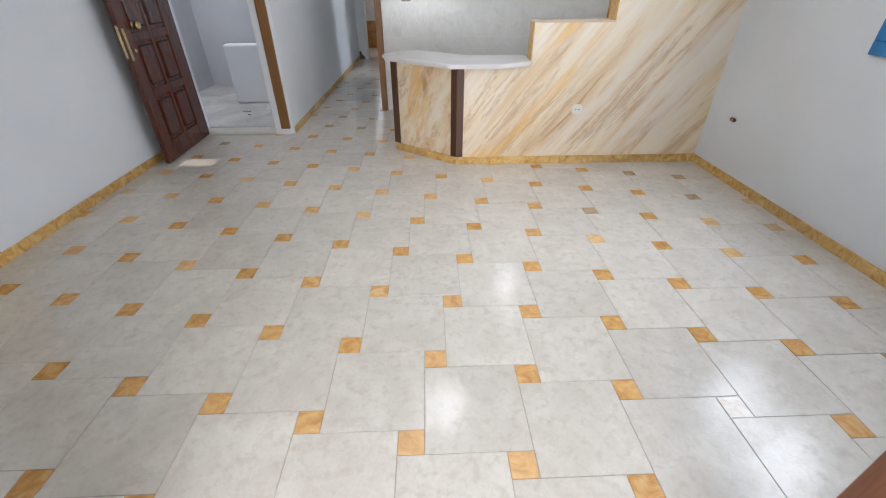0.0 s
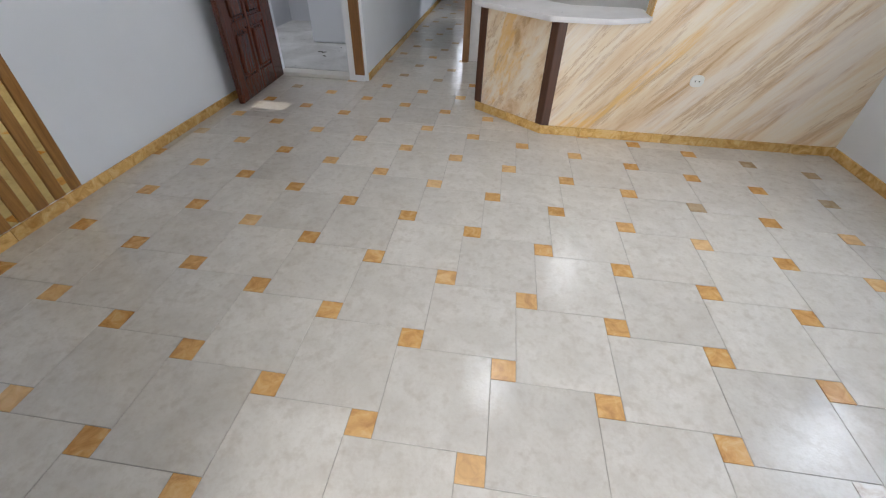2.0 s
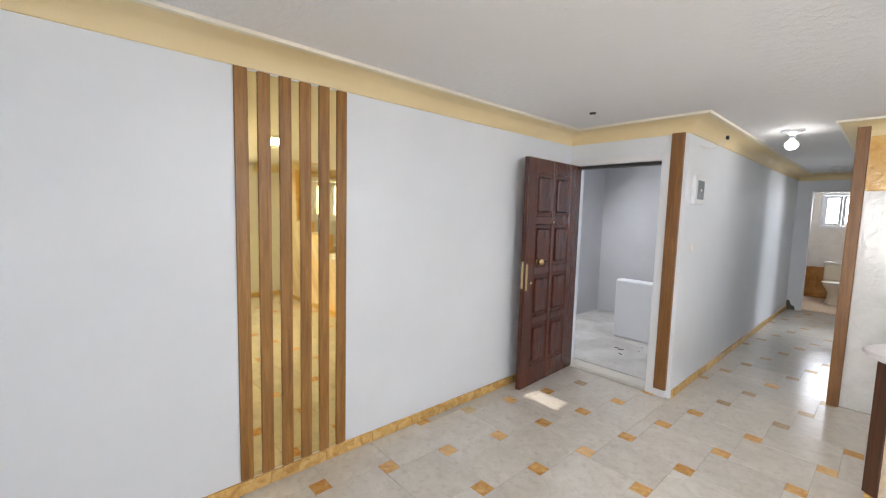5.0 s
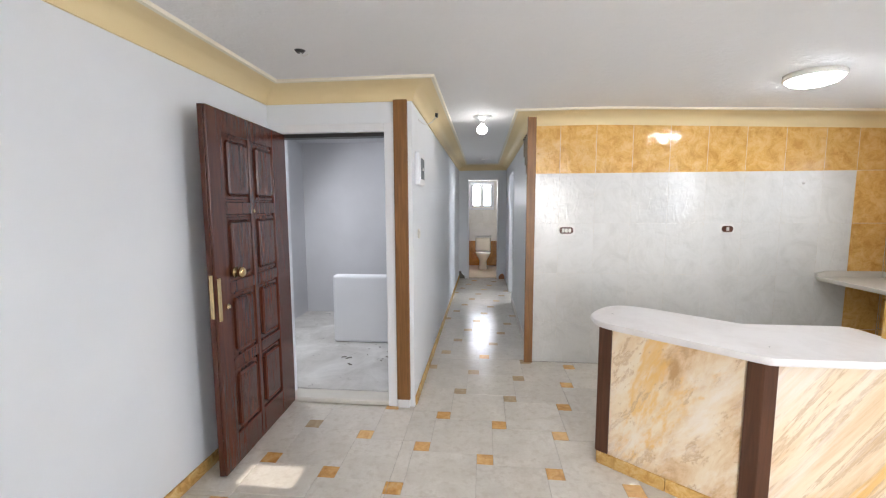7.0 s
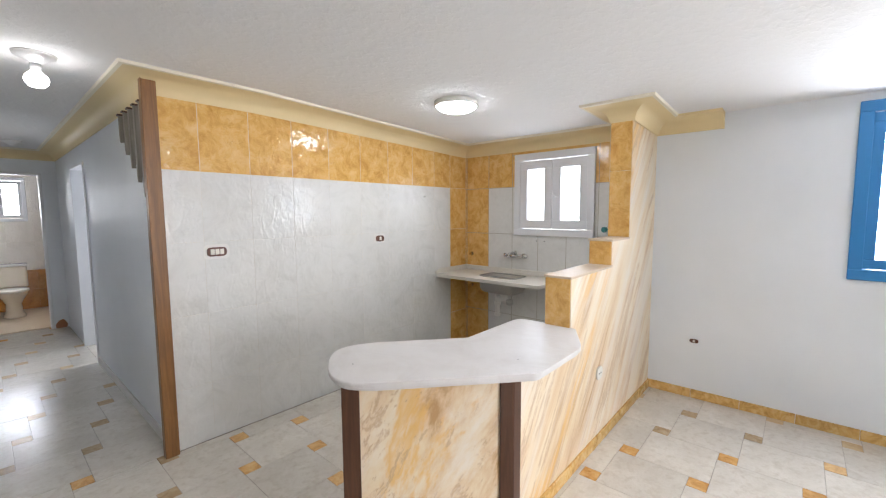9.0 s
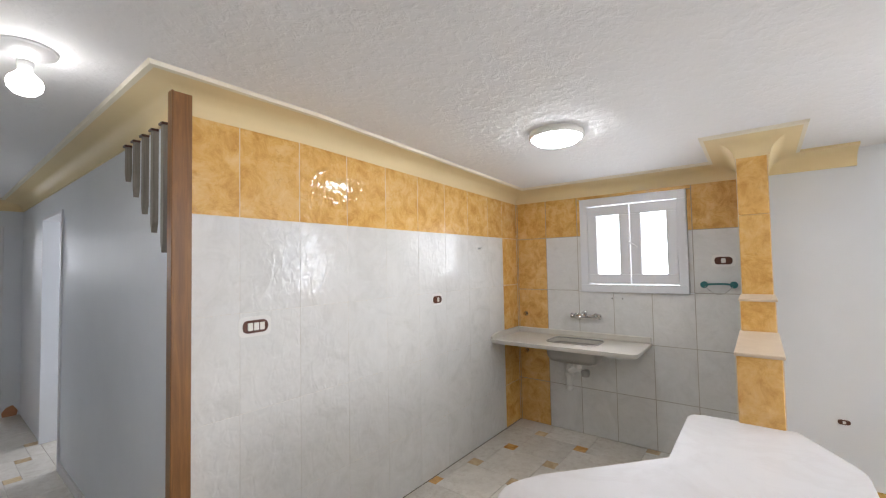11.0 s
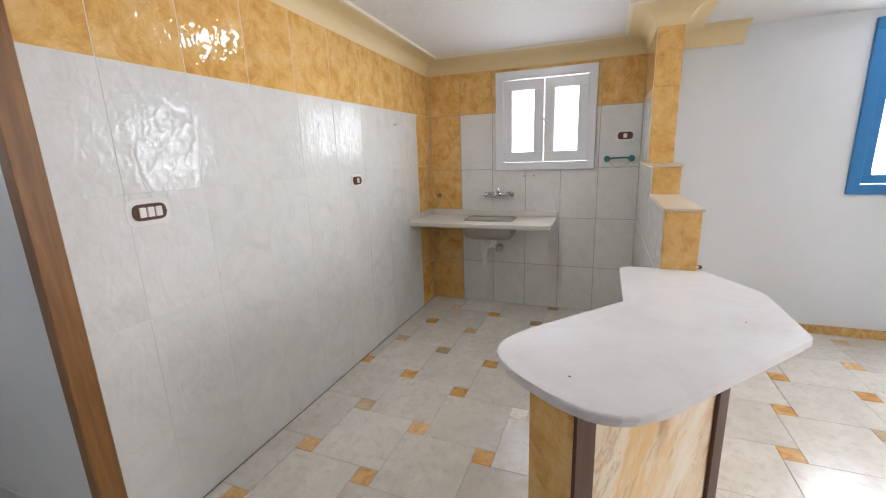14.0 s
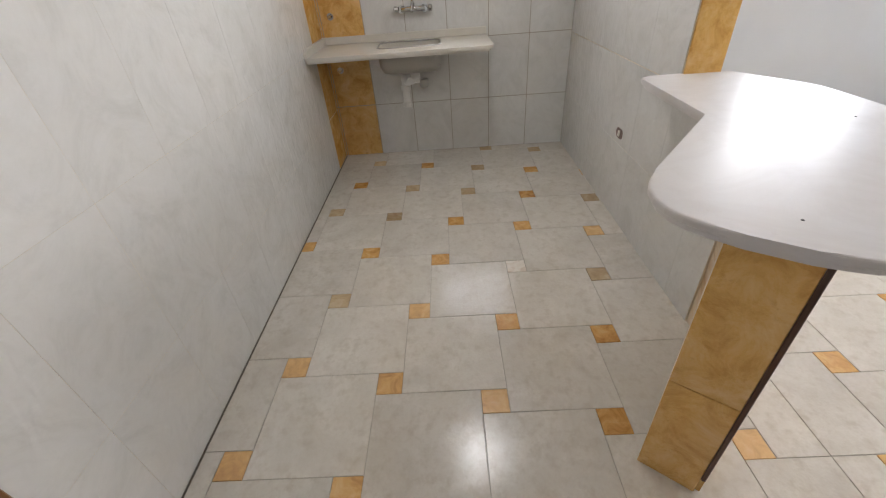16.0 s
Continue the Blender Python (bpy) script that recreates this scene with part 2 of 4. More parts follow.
DIFFUSER = plain("lit_lamp_diffuser", (0.93, 0.975, 1.0), 0.3, 0, 30.0)


def pane_glass():
    k = Mat("window_glass", (0.95, 0.97, 1.0), 0.0)
    k.b.inputs["Transmission Weight"].default_value = 1.0
    k.b.inputs["IOR"].default_value = 1.02
    k.b.inputs["Roughness"].default_value = 0.15
    return k.m


GLASS = pane_glass()


def dusty_concrete():
    k = Mat("dusty_concrete", (0.5, 0.5, 0.5), 0.85)
    v = k.coords()
    c = k.mix(k.ramp(k.noise(v, 2.2, 6, 0.65, 0.6), (0.35, (0, 0, 0)), (0.65, (1, 1, 1))), (0.46, 0.44, 0.415), (0.66, 0.645, 0.62))
    c = k.mix(k.ramp(k.noise(v, 11.0, 6, 0.75), (0.62, (0, 0, 0)), (0.70, (0.8, 0.8, 0.8))), c, (0.16, 0.15, 0.14))
    k.colour(c).bump(k.noise(v, 30.0, 5), 0.4, 0.006)
    return k.m


CONCRETE = dusty_concrete()
TILE_BROWN = wall_tile("brown_marbled_wall_tile", (0.34, 0.13, 0.03), (0.50, 0.22, 0.05), (0.62, 0.32, 0.10), 8.0, 0.08, 0.4)
TILE_BEIGE = wall_tile("beige_wall_tile", (0.64, 0.60, 0.54), (0.70, 0.66, 0.60), (0.75, 0.71, 0.66), 3.0, 0.08, 1.0)
BRICK = joint("raw_red_brick", (0.36, 0.15, 0.07), (0.48, 0.24, 0.13))
GROUT_DARK = joint("dirty_wall_grout", (0.48, 0.44, 0.37), (0.34, 0.30, 0.25))
GAP = joint("dark_open_joint", (0.09, 0.08, 0.06), (0.20, 0.18, 0.15))


# ---- building helpers ----
def finish(name, bm, material, parent=None, label="", smooth=False):
    mesh = bpy.data.meshes.new(name)
    bm.normal_update()
    bm.to_mesh(mesh)
    bm.free()
    mesh.materials.append(material)
    if smooth:
        for p in mesh.polygons:
            p.use_smooth = True
    ob = new(name, mesh)
    if parent:
        ob.parent = parent
    if label:
        ob["label"] = label
    return ob


def part(name, bm, material, parent, label="", smooth=False):
    return finish(name, bm, material, parent, label, smooth)


def thing(name, label, category, at=(0, 0, 0), turn=0.0, group="", kind=""):
    ob = new(name)
    ob.empty_display_size = 0.1
    ob.matrix_world = pose(*at, 0, 0, turn)
    return tagged(ob, label, category, group, kind)


def box(x0, x1, y0, y1, z0, z1, bevel=0.0, bm=None, segments=1):
    out = bm or bmesh.new()
    one = bmesh.new()
    bmesh.ops.create_cube(one, size=1, matrix=Matrix.Translation(((x0 + x1) / 2, (y0 + y1) / 2, (z0 + z1) / 2)) @ Matrix.Diagonal((x1 - x0, y1 - y0, z1 - z0, 1)))
    if bevel:
        bmesh.ops.bevel(one, geom=one.edges[:], offset=bevel, segments=segments, affect="EDGES", profile=0.5)
    mesh = bpy.data.meshes.new("tmp")
    one.to_mesh(mesh)
    one.free()
    out.from_mesh(mesh)
    bpy.data.meshes.remove(mesh)
    return out


def prism(points, z0, z1, bevel=0.0, segments=2, bm=None):
    """An upright prism on an outline given anticlockwise."""
    out = bm or bmesh.new()
    low = [out.verts.new((x, y, z0)) for x, y in points]
    high = [out.verts.new((x, y, z1)) for x, y in points]
    n = len(points)
    top = out.faces.new(high)
    under = out.faces.new(low[::-1])
    for i in range(n):
        out.faces.new((low[i], low[(i + 1) % n], high[(i + 1) % n], high[i]))
    if bevel:
        bmesh.ops.bevel(out, geom=list({*top.edges, *under.edges}), offset=bevel, segments=segments, affect="EDGES", profile=0.5)
    return out


def lathe(profile, steps=24, bm=None, at=(0, 0, 0), squash=(1, 1)):
    """A turned shape from rows of radius and height."""
    out = bm or bmesh.new()
    rings = []
    for r, z in profile:
        rings.append([out.verts.new((at[0] + squash[0] * r * math.cos(2 * math.pi * k / steps), at[1] + squash[1] * r * math.sin(2 * math.pi * k / steps), at[2] + z)) for k in range(steps)])
    for a, b in zip(rings, rings[1:]):
        for k in range(steps):
            out.faces.new((a[k], a[(k + 1) % steps], b[(k + 1) % steps], b[k]))
    out.faces.new(rings[0][::-1])
    out.faces.new(rings[-1])
    return out


def tube(points, radius, steps=10, bm=None):
    """A round bar through the given points."""
    out = bm or bmesh.new()
    pts = [Vector(p) for p in points]
    rings = []
    for i, p in enumerate(pts):
        way = (pts[min(i + 1, len(pts) - 1)] - pts[max(i - 1, 0)]).normalized()
        side = way.cross(Vector((0, 0, 1)) if abs(way.z) < 0.9 else Vector((1, 0, 0))).normalized()
        up = side.cross(way)
        rings.append([out.verts.new(p + radius * (math.cos(2 * math.pi * k / steps) * side + math.sin(2 * math.pi * k / steps) * up)) for k in range(steps)])
    for a, b in zip(rings, rings[1:]):
        for k in range(steps):
            out.faces.new((a[k], a[(k + 1) % steps], b[(k + 1) % steps], b[k]))
    out.faces.new(rings[0][::-1])
    out.faces.new(rings[-1])
    bmesh.ops.recalc_face_normals(out, faces=out.faces[:])
    return out


def rounded(corners, steps=7):
    """An outline from corners (x, y, radius), each rounded off."""
    out, n = [], len(corners)
    for i, (x, y, r) in enumerate(corners):
        p = Vector((x, y))
        a = (Vector(corners[i - 1][:2]) - p).normalized()
        b = (Vector(corners[(i + 1) % n][:2]) - p).normalized()
        half = math.acos(max(-1, min(1, a.dot(b)))) / 2
        cut = r / math.tan(half)
        s, e = p + cut * a, p + cut * b
        for k in range(steps + 1):
            f = k / steps
            out.append(tuple((1 - f) ** 2 * s + 2 * f * (1 - f) * p + f * f * e))
    return out


def wall(name, axis, lo, hi, u0, u1, z0, z1, material, holes=(), label=""):
    """A wall across x or y from lo to hi, running from u0 to u1, with openings (u0, u1, z0, z1)."""
    us = sorted({u0, u1, *[h[0] for h in holes], *[h[1] for h in holes]})
    zs = sorted({z0, z1, *[h[2] for h in holes], *[h[3] for h in holes]})
    bm = bmesh.new()
    for a, b in zip(us, us[1:]):
        spans = []
        for c, d in zip(zs, zs[1:]):
            if any(h[0] <= a and b <= h[1] and h[2] <= c and d <= h[3] for h in holes):
                continue
            if spans and spans[-1][1] == c:
                spans[-1][1] = d
            else:
                spans.append([c, d])
        for c, d in spans:
            box(*((lo, hi, a, b) if axis == "x" else (a, b, lo, hi)), c, d, bm=bm)
    bmesh.ops.remove_doubles(bm, verts=bm.verts[:], dist=1e-5)
    ob = finish(name, bm, material)
    return tagged(ob, label or "white painted plaster wall", "wall", kind="structure")


# ---- the setting ----
H = 2.39
WX, EX, SY, DY, HWX, HEX, KY = -2.06, 3.09, 0.73, 5.07, -0.98, 0.0, 6.10
wall("wall_west", "x", WX - 0.15, WX, SY - 0.13, DY, 0, H, WALL)
wall("wall_entry", "y", DY, DY + 0.14, WX - 0.15, HWX, 0, H, WALL, [(-1.98, -1.18, 0, 2.06)])
wall("wall_hall_west", "x", HWX - 0.14, HWX, DY + 0.14, 10.7, 0, H, WALL)
wall("wall_bath", "y", 10.7, 10.82, -1.3, 0.5, 0, H, WALL, [(-0.80, -0.15, 0, 2.10)])
wall("wall_hall_east", "x", HEX, HEX + 0.12, KY + 0.12, 10.7, 0, H, WALL, [(8.56, 9.42, 0, 2.09)])
wall("wall_kitchen", "y", KY, KY + 0.12, HEX, EX, 0, H, WALL)
wall("wall_east", "x", EX, EX + 0.15, SY, KY + 0.12, 0, H, WALL, [(4.62, 5.36, 1.36, 2.11), (1.66, 2.78, 1.14, 2.18)])
wall("wall_south", "y", SY - 0.13, SY, WX, EX, 0, H, WALL, [(-0.242, 1.29, 0, 2.3)])
# the space that the walk sets out from; unseen walls and window are assumed
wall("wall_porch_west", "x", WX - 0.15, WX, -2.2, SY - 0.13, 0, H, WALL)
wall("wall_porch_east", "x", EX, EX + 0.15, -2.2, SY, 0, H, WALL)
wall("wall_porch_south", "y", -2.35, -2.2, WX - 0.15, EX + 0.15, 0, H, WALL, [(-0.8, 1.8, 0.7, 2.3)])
# stairwell behind the entrance
wall("wall_stairs_west", "x", -3.1, -2.95, DY + 0.14, 7.6, 0, H, WALL_GREY, label="grey plaster stairwell wall")
wall("wall_stairs_north", "y", 7.6, 7.75, -3.1, HWX - 0.14, 0, H, WALL_GREY, label="grey plaster stairwell wall")
wall("wall_stairs_south", "y", DY, DY + 0.14, -3.1, WX - 0.15, 0, H, WALL_GREY, label="grey plaster stairwell wall")
# bathroom at the end of the hall
wall("wall_bath_north", "y", 12.6, 12.75, -1.3, 0.5, 0, H, WALL, [(-0.79, -0.23, 1.48, 2.12)])
wall("wall_bath_west", "x", -1.42, -1.3, 10.7, 12.75, 0, H, WALL)
wall("wall_bath_east", "x", 0.5, 0.62, 10.82, 12.75, 0, H, WALL)
# room beside the hall
wall("wall_bedroom_south", "y", 8.2, 8.32, 0.12, 2.2, 0, H, WALL)
wall("wall_bedroom_north", "y", 10.7, 10.82, 0.62, 2.2, 0, H, WALL)
wall("wall_bedroom_east", "x", 2.08, 2.2, 8.32, 10.7, 0, H, WALL, [(8.9, 9.7, 1.15, 2.05)])

FALL_FROM, FALL = 0.6, 0.034  # the ceiling sinks a little towards the windows


def ceiling_at(x):
    return H - max(0.0, x - FALL_FROM) * FALL


def ceiling_slab(bm, x0, x1, y0, y1):
    cuts = [x0, FALL_FROM, x1] if x0 < FALL_FROM < x1 else [x0, x1]
    for a, b in zip(cuts, cuts[1:]):
        ring_of = [bm.verts.new((x, y, z)) for x, y, z in ((a, y0, ceiling_at(a)), (b, y0, ceiling_at(b)), (b, y1, ceiling_at(b)), (a, y1, ceiling_at(a)), (a, y0, H + 0.12), (b, y0, H + 0.12), (b, y1, H + 0.12), (a, y1, H + 0.12))]
        for f in ((3, 2, 1, 0), (4, 5, 6, 7), (0, 1, 5, 4), (1, 2, 6, 5), (2, 3, 7, 6), (3, 0, 4, 7)):
            bm.faces.new([ring_of[k] for k in f])


bm = bmesh.new()
ceiling_slab(bm, WX - 0.15, EX + 0.15, -2.35, DY + 0.14)
ceiling_slab(bm, HWX - 0.14, EX + 0.15, DY + 0.14, KY + 0.12)
box(HWX - 0.14, EX, KY + 0.12, 8.3, H, H + 0.12, bm=bm)
box(HWX - 0.44, 2.2, 8.3, 12.75, H, H + 0.12, bm=bm)
tagged(finish("ceiling", bm, CEILING), "white ceiling of rough trowelled plaster", "ceiling", kind="structure")
# unseen ceiling with a slot added to let the sun patch onto the floor
bm = bmesh.new()
for x0, x1, y0, y1 in ((-3.1, -1.47, DY + 0.14, 7.75), (-1.47, HWX - 0.14, DY + 0.14, 5.54), (-1.47, HWX - 0.14, 5.79, 7.75)):
    box(x0, x1, y0, y1, H, H + 0.12, bm=bm)
tagged(finish("ceiling_stairs", bm, WALL_GREY), "grey plaster stairwell ceiling with an added slot that shapes the sun patch", "ceiling", kind="structure")

FLOOR = finish("floor", box(WX - 0.15, EX + 0.15, -2.35, 12.75, -0.12, -0.003), GROUT)
tagged(FLOOR, "cream ceramic floor with small ochre inset tiles", "floor", kind="structure")
tagged(finish("floor_stairs", box(-3.1, HWX - 0.14, DY + 0.14, 7.75, -0.12, 0.05), CONCRETE), "dusty grey concrete stairwell landing", "floor", kind="structure")
tagged(finish("floor_bath", box(-1.3, 0.5, 10.82, 12.6, -0.006, 0.012), MARBLE_CREAM), "tan stone bathroom floor", "floor", kind="structure")
tagged(finish("threshold", box(-1.98, -1.18, DY - 0.01, DY + 0.15, 0, 0.04, 0.008), MARBLE_SINK), "worn cream stone threshold in the entrance doorway", "threshold", kind="structure")


def cornice(path, profile, material, name, label):
    """Sweeps a profile (offset, height) along walls that lie on the left of the path."""
    bm = bmesh.new()
    pts = [Vector(p) for p in path]
    rows = []
    for i, p in enumerate(pts):
        ways = [(b - a).normalized() for a, b in ((pts[i - 1], p) if i else (p, pts[1]), (p, pts[i + 1]) if i + 1 < len(pts) else (pts[-2], p))]
        n0, n1 = (Vector((w.y, -w.x)) for w in ways)
        m = (n0 + n1) / (1 + n0.dot(n1))
        rows.append([bm.verts.new((*(p + o * m), z + ceiling_at(p.x + o * m.x) - H)) for o, z in profile])
    for a, b in zip(rows, rows[1:]):
        for k in range(len(profile)):
            j = (k + 1) % len(profile)
            bm.faces.new((a[k], a[j], b[j], b[k]))
    bm.faces.new(rows[0])
    bm.faces.new(rows[-1][::-1])
    bmesh.ops.recalc_face_normals(bm, faces=bm.faces[:])
    ob = finish(name, bm, material, smooth=True)
    ob.data.set_sharp_from_angle(angle=radians(28))
    return tagged(ob, label, "cornice", kind="structure")


COLX, PN, PS = 2.43, 4.20, 4.05  # partition: column's face, inner and outer sides
RUN = [(WX, SY), (WX, DY), (HWX, DY), (HWX, 10.7), (HEX, 10.7), (HEX, KY), (FALL_FROM, KY), (EX, KY), (EX, PN), (COLX, PN), (COLX, PS), (EX, PS), (EX, 3.58)]
COVE = [(0.0, 2.268), (0.012, 2.268), (0.016, 2.28)] + [(0.16 - 0.144 * math.cos(a), 2.28 + 0.092 * math.sin(a)) for a in [math.pi / 2 * k / 6 for k in range(1, 7)]] + [(0.16, H), (0.0, H)]
cornice(RUN, COVE, CORNICE, "cornice", "cream-yellow plaster cove along the ceiling")
cornice(RUN[:-1], [(0.16, 2.371), (0.18, 2.374), (0.186, H), (0.16, H)], BEAD, "cornice_bead", "pale thin bead along the cove's upper edge")


# ---- skirting tiles ----
def skirting(name, a, b, height=0.072, pitch=0.33, material=SKIRT, label="ochre marbled skirting tiles along the wall"):
    """Skirting pieces from a to b; the room lies on the right of the way."""
    a, b = Vector(a), Vector(b)
    long = (b - a).length
    root = thing(name, label, "baseboard", (a.x, a.y, 0), math.degrees(math.atan2(b.y - a.y, b.x - a.x)), kind="structure")
    n = max(1, round(long / pitch))
    mesh = None
    for k in range(n):
        if mesh is None:
            ob = part("skirting_tile", box(0.0015, long / n - 0.0015, -0.014, 0, 0, height, 0.002), material, root)
            mesh = ob.data
        else:
            ob = new("skirting_tile", mesh)
            ob.parent = root
        ob.location = (k * long / n, 0.0008 * (k * 7 % 3), 0)
    return root


skirting("baseboard_west", (WX, SY), (WX, DY))
skirting("baseboard_east", (EX, PS), (EX, SY))
skirting("baseboard_hall_west", (HWX, DY + 0.03), (HWX, 10.7))
skirting("baseboard_hall_east", (HEX, 8.54), (HEX, KY + 0.04), 0.075, material=MARBLE_WHITE, label="dirty white skirting tiles along the hall wall")


# ---- partition and bar ----
partition = thing("partition_wall", "stepped half wall of streaked yellow faux marble beside the kitchen", "half wall", kind="structure")
B0, B1 = Vector((0.805, PS)), Vector((0.222, 4.512))
along = (B1 - B0).normalized()
thick = Vector((-along.y, along.x)) * -0.16
part("partition_body", prism([(0.805, PS), (1.42, PS), (1.42, PN), (0.865, PN)], 0, 0.862), MARBLE_STREAK, partition)
bm = box(1.42, 2.07, PS, PN, 0, 1.175)
box(2.07, COLX, PS, PN, 0, 1.35, bm=bm)
box(COLX, EX, PS, PN, 0, H, bm=bm)
part("partition_steps", bm, MARBLE_STREAK, partition)
bar_points = [tuple(B1), tuple(B0), tuple(B0 + thick + Vector((0.0, 0.0))), tuple(B1 + thick)]
part("bar_body", prism(bar_points, 0, 0.862), MARBLE_STREAK, partition)
part("step_cap", box(1.405, 2.07, PS - 0.006, PN + 0.012, 1.175, 1.19, 0.003), MARBLE_CREAM, partition, "cream marble step cap")
part("step_cap", box(2.055, COLX, PS - 0.006, PN + 0.012, 1.35, 1.365, 0.003), MARBLE_CREAM, partition, "cream marble step cap")
for x, z0, z1 in ((1.42, 0.89, 1.175), (2.07, 1.19, 1.35), (COLX, 1.365, 1.85), (COLX, 1.853, 2.285)):
    part("edge_tile", box(x - 0.009, x, PS + 0.004, PN + 0.004, z0, z1, 0.0025), TILE_OCHRE, partition, "ochre marbled edge tile")
skirting("baseboard_partition", (0.80, PS), (EX, PS), label="ochre marbled skirting tiles along the half wall")
skirting("baseboard_bar", tuple(B1), tuple(B0), label="ochre marbled skirting tiles along the bar front")


def oriented(a, b, z0, z1, depth, bevel=0.0):
    """A board between two plan points, its depth on the right of the way."""
    a, b = Vector(a), Vector(b)
    n = Vector(((b - a).y, -(b - a).x)).normalized() * depth
    bm = prism([tuple(a), tuple(a + n), tuple(b + n), tuple(b)], z0, z1)
    if bevel:
        bmesh.ops.bevel(bm, geom=bm.edges[:], offset=bevel, segments=1, affect="EDGES", profile=0.5)
    return bm


# end of the bar: ochre tiles, and dark strips at its corners
for z0, z1 in ((0.0, 0.40), (0.402, 0.862)):
    part("end_tile", oriented(B1 + thick, B1, z0, z1, 0.009, 0.002), TILE_OCHRE, partition, "ochre marbled end tile")
part("corner_strip", oriented(B1 - along * -0.012, B1 - along * 0.062, 0.075, 0.862, 0.012, 0.002), WOOD_DARK, partition, "dark brown wooden strip")
bm = oriented(B0 + along * 0.06, B0 + along * -0.004, 0.075, 0.862, 0.014, 0.002)
box(B0.x - 0.006, B0.x + 0.055, PS - 0.014, PS + 0.001, 0.075, 0.862, 0.002, bm=bm)
part("corner_strip", bm, WOOD_DARK, partition, "dark brown wooden strip")

slab = rounded([(1.425, 4.385, 0.05), (0.905, 4.385, 0.03), (0.375, 4.835, 0.2), (0.085, 4.428, 0.2), (0.72, 3.87, 0.07), (1.14, 3.868, 0.2), (1.42, 4.02, 0.02), (1.42, 4.2, 0.0)])
inset = rounded([(1.412, 4.375, 0.05), (0.90, 4.375, 0.03), (0.375, 4.822, 0.19), (0.099, 4.428, 0.19), (0.724, 3.881, 0.07), (1.137, 3.879, 0.2), (1.41, 4.03, 0.02), (1.41, 4.2, 0.0)])
counter = thing("bar_counter", "white marble bar top with rounded corners on the half wall", "counter")
part("top_slab", prism(slab, 0.878, 0.898, 0.007, 3), MARBLE_WHITE, counter)
part("edge_band", prism(inset, 0.862, 0.8785, 0.006, 3), MARBLE_WHITE, counter, "rounded lower edge band of white marble")
for x, y, r in ((0.286, 4.536, 0.0035), (0.80, 4.02, 0.003)):
    part("speck", lathe([(r, 0.0), (r * 0.7, 0.0012)], 8, at=(x, y, 0.898)), DARK, counter, "small dark speck")


# ---- kitchen wall tiles ----
ROWS_E = [(0.0, 0.42), (0.42, 0.87), (0.87, 1.315), (1.315, 1.82), (1.82, 2.295)]
ROWS_Z = [(0.0, 0.40), (0.40, 0.885), (0.885, 1.365), (1.365, 1.828), (1.828, 2.29)]


def tile_sheet(name, axis, face, cols, rows, pick, label, skip=None):
    """Wall tiles on a wall face; pick(u, z) gives the material. axis: the face's normal, with its sign."""
    root = thing(name, label, "tiles", kind="structure")
    sign = 1 if axis[0] == "+" else -1
    u0, u1, z0, z1 = cols[0][0], cols[-1][1], rows[0][0], rows[-1][1]
    shared = {}
    bed = bmesh.new()
    near, far = min(0, sign * 0.0082), max(0, sign * 0.0082)
    for ua, ub in cols:
        for za, zb in rows:
            cells = [(ua, ub, za, zb)]
            if skip:
                s0, s1, t0, t1 = skip
                if ua < s1 and ub > s0 and za < t1 and zb > t0:
                    cells = []
                    if za < t0:
                        cells.append((ua, ub, za, t0))
                    if zb > t1:
                        cells.append((ua, ub, t1, zb))
                    low, high = max(za, t0), min(zb, t1)
                    if ua < s0:
                        cells.append((ua, s0, low, high))
                    if ub > s1:
                        cells.append((s1, ub, low, high))
            for a, b, c, d in cells:
                if b - a < 0.012 or d - c < 0.012:
                    continue
                mat = pick((a + b) / 2, (c + d) / 2)
                if axis[1] == "y":
                    box(a, b, face + near, face + far, c, d, bm=bed)
                else:
                    box(face + near, face + far, a, b, c, d, bm=bed)
                key = (round(b - a, 4), round(d - c, 4), mat.name)
                g = (0.0019 if mat is TILE_OCHRE else 0.0003) if axis[1] == "y" else 0.0026
                if key not in shared:
                    w, h = b - a - 2 * g, d - c - 2 * g
                    if axis[1] == "y":
                        bm = box(-w / 2, w / 2, min(0, sign * 0.009), max(0, sign * 0.009), -h / 2, h / 2, 0.0008)
                    else:
                        bm = box(min(0, sign * 0.009), max(0, sign * 0.009), -w / 2, w / 2, -h / 2, h / 2, 0.0008)
                    ob = part("tile", bm, mat, root)
                    shared[key] = ob.data
                else:
                    ob = new("tile", shared[key])
                    ob.parent = root
                ob.location = ((a + b) / 2, face, (c + d) / 2) if axis[1] == "y" else (face, (a + b) / 2, (c + d) / 2)
    part("grout", bed, GROUT_DARK if axis == "-x" else GROUT_WALL, root)
    return root


def columns(start, pitch, lo, hi):
    cuts = [lo] + [start + pitch * k for k in range(-30, 60) if lo + 0.01 < start + pitch * k < hi - 0.01] + [hi]
    return list(zip(cuts, cuts[1:]))


def kitchen_pick(u, z):
    return TILE_OCHRE if z > 1.83 or u > 2.79 else TILE_WHITE


def east_pick(u, z):
    return TILE_OCHRE if z > 1.82 or u > 5.765 else TILE_WHITE


# ---- floor tiles ----
def floor_area():
    return [(WX, EX, SY, PS), (WX, HWX, PS, DY), (HWX, EX, PS, KY - 0.016), (HWX, HEX, KY - 0.016, 10.7), (-0.24, 1.29, SY - 0.13, SY), (WX, EX, -2.2, SY - 0.13), (-0.80, -0.15, 10.7, 10.82), (0.0, 0.12, 8.56, 9.42), (0.12, 2.08, 8.32, 10.7)]


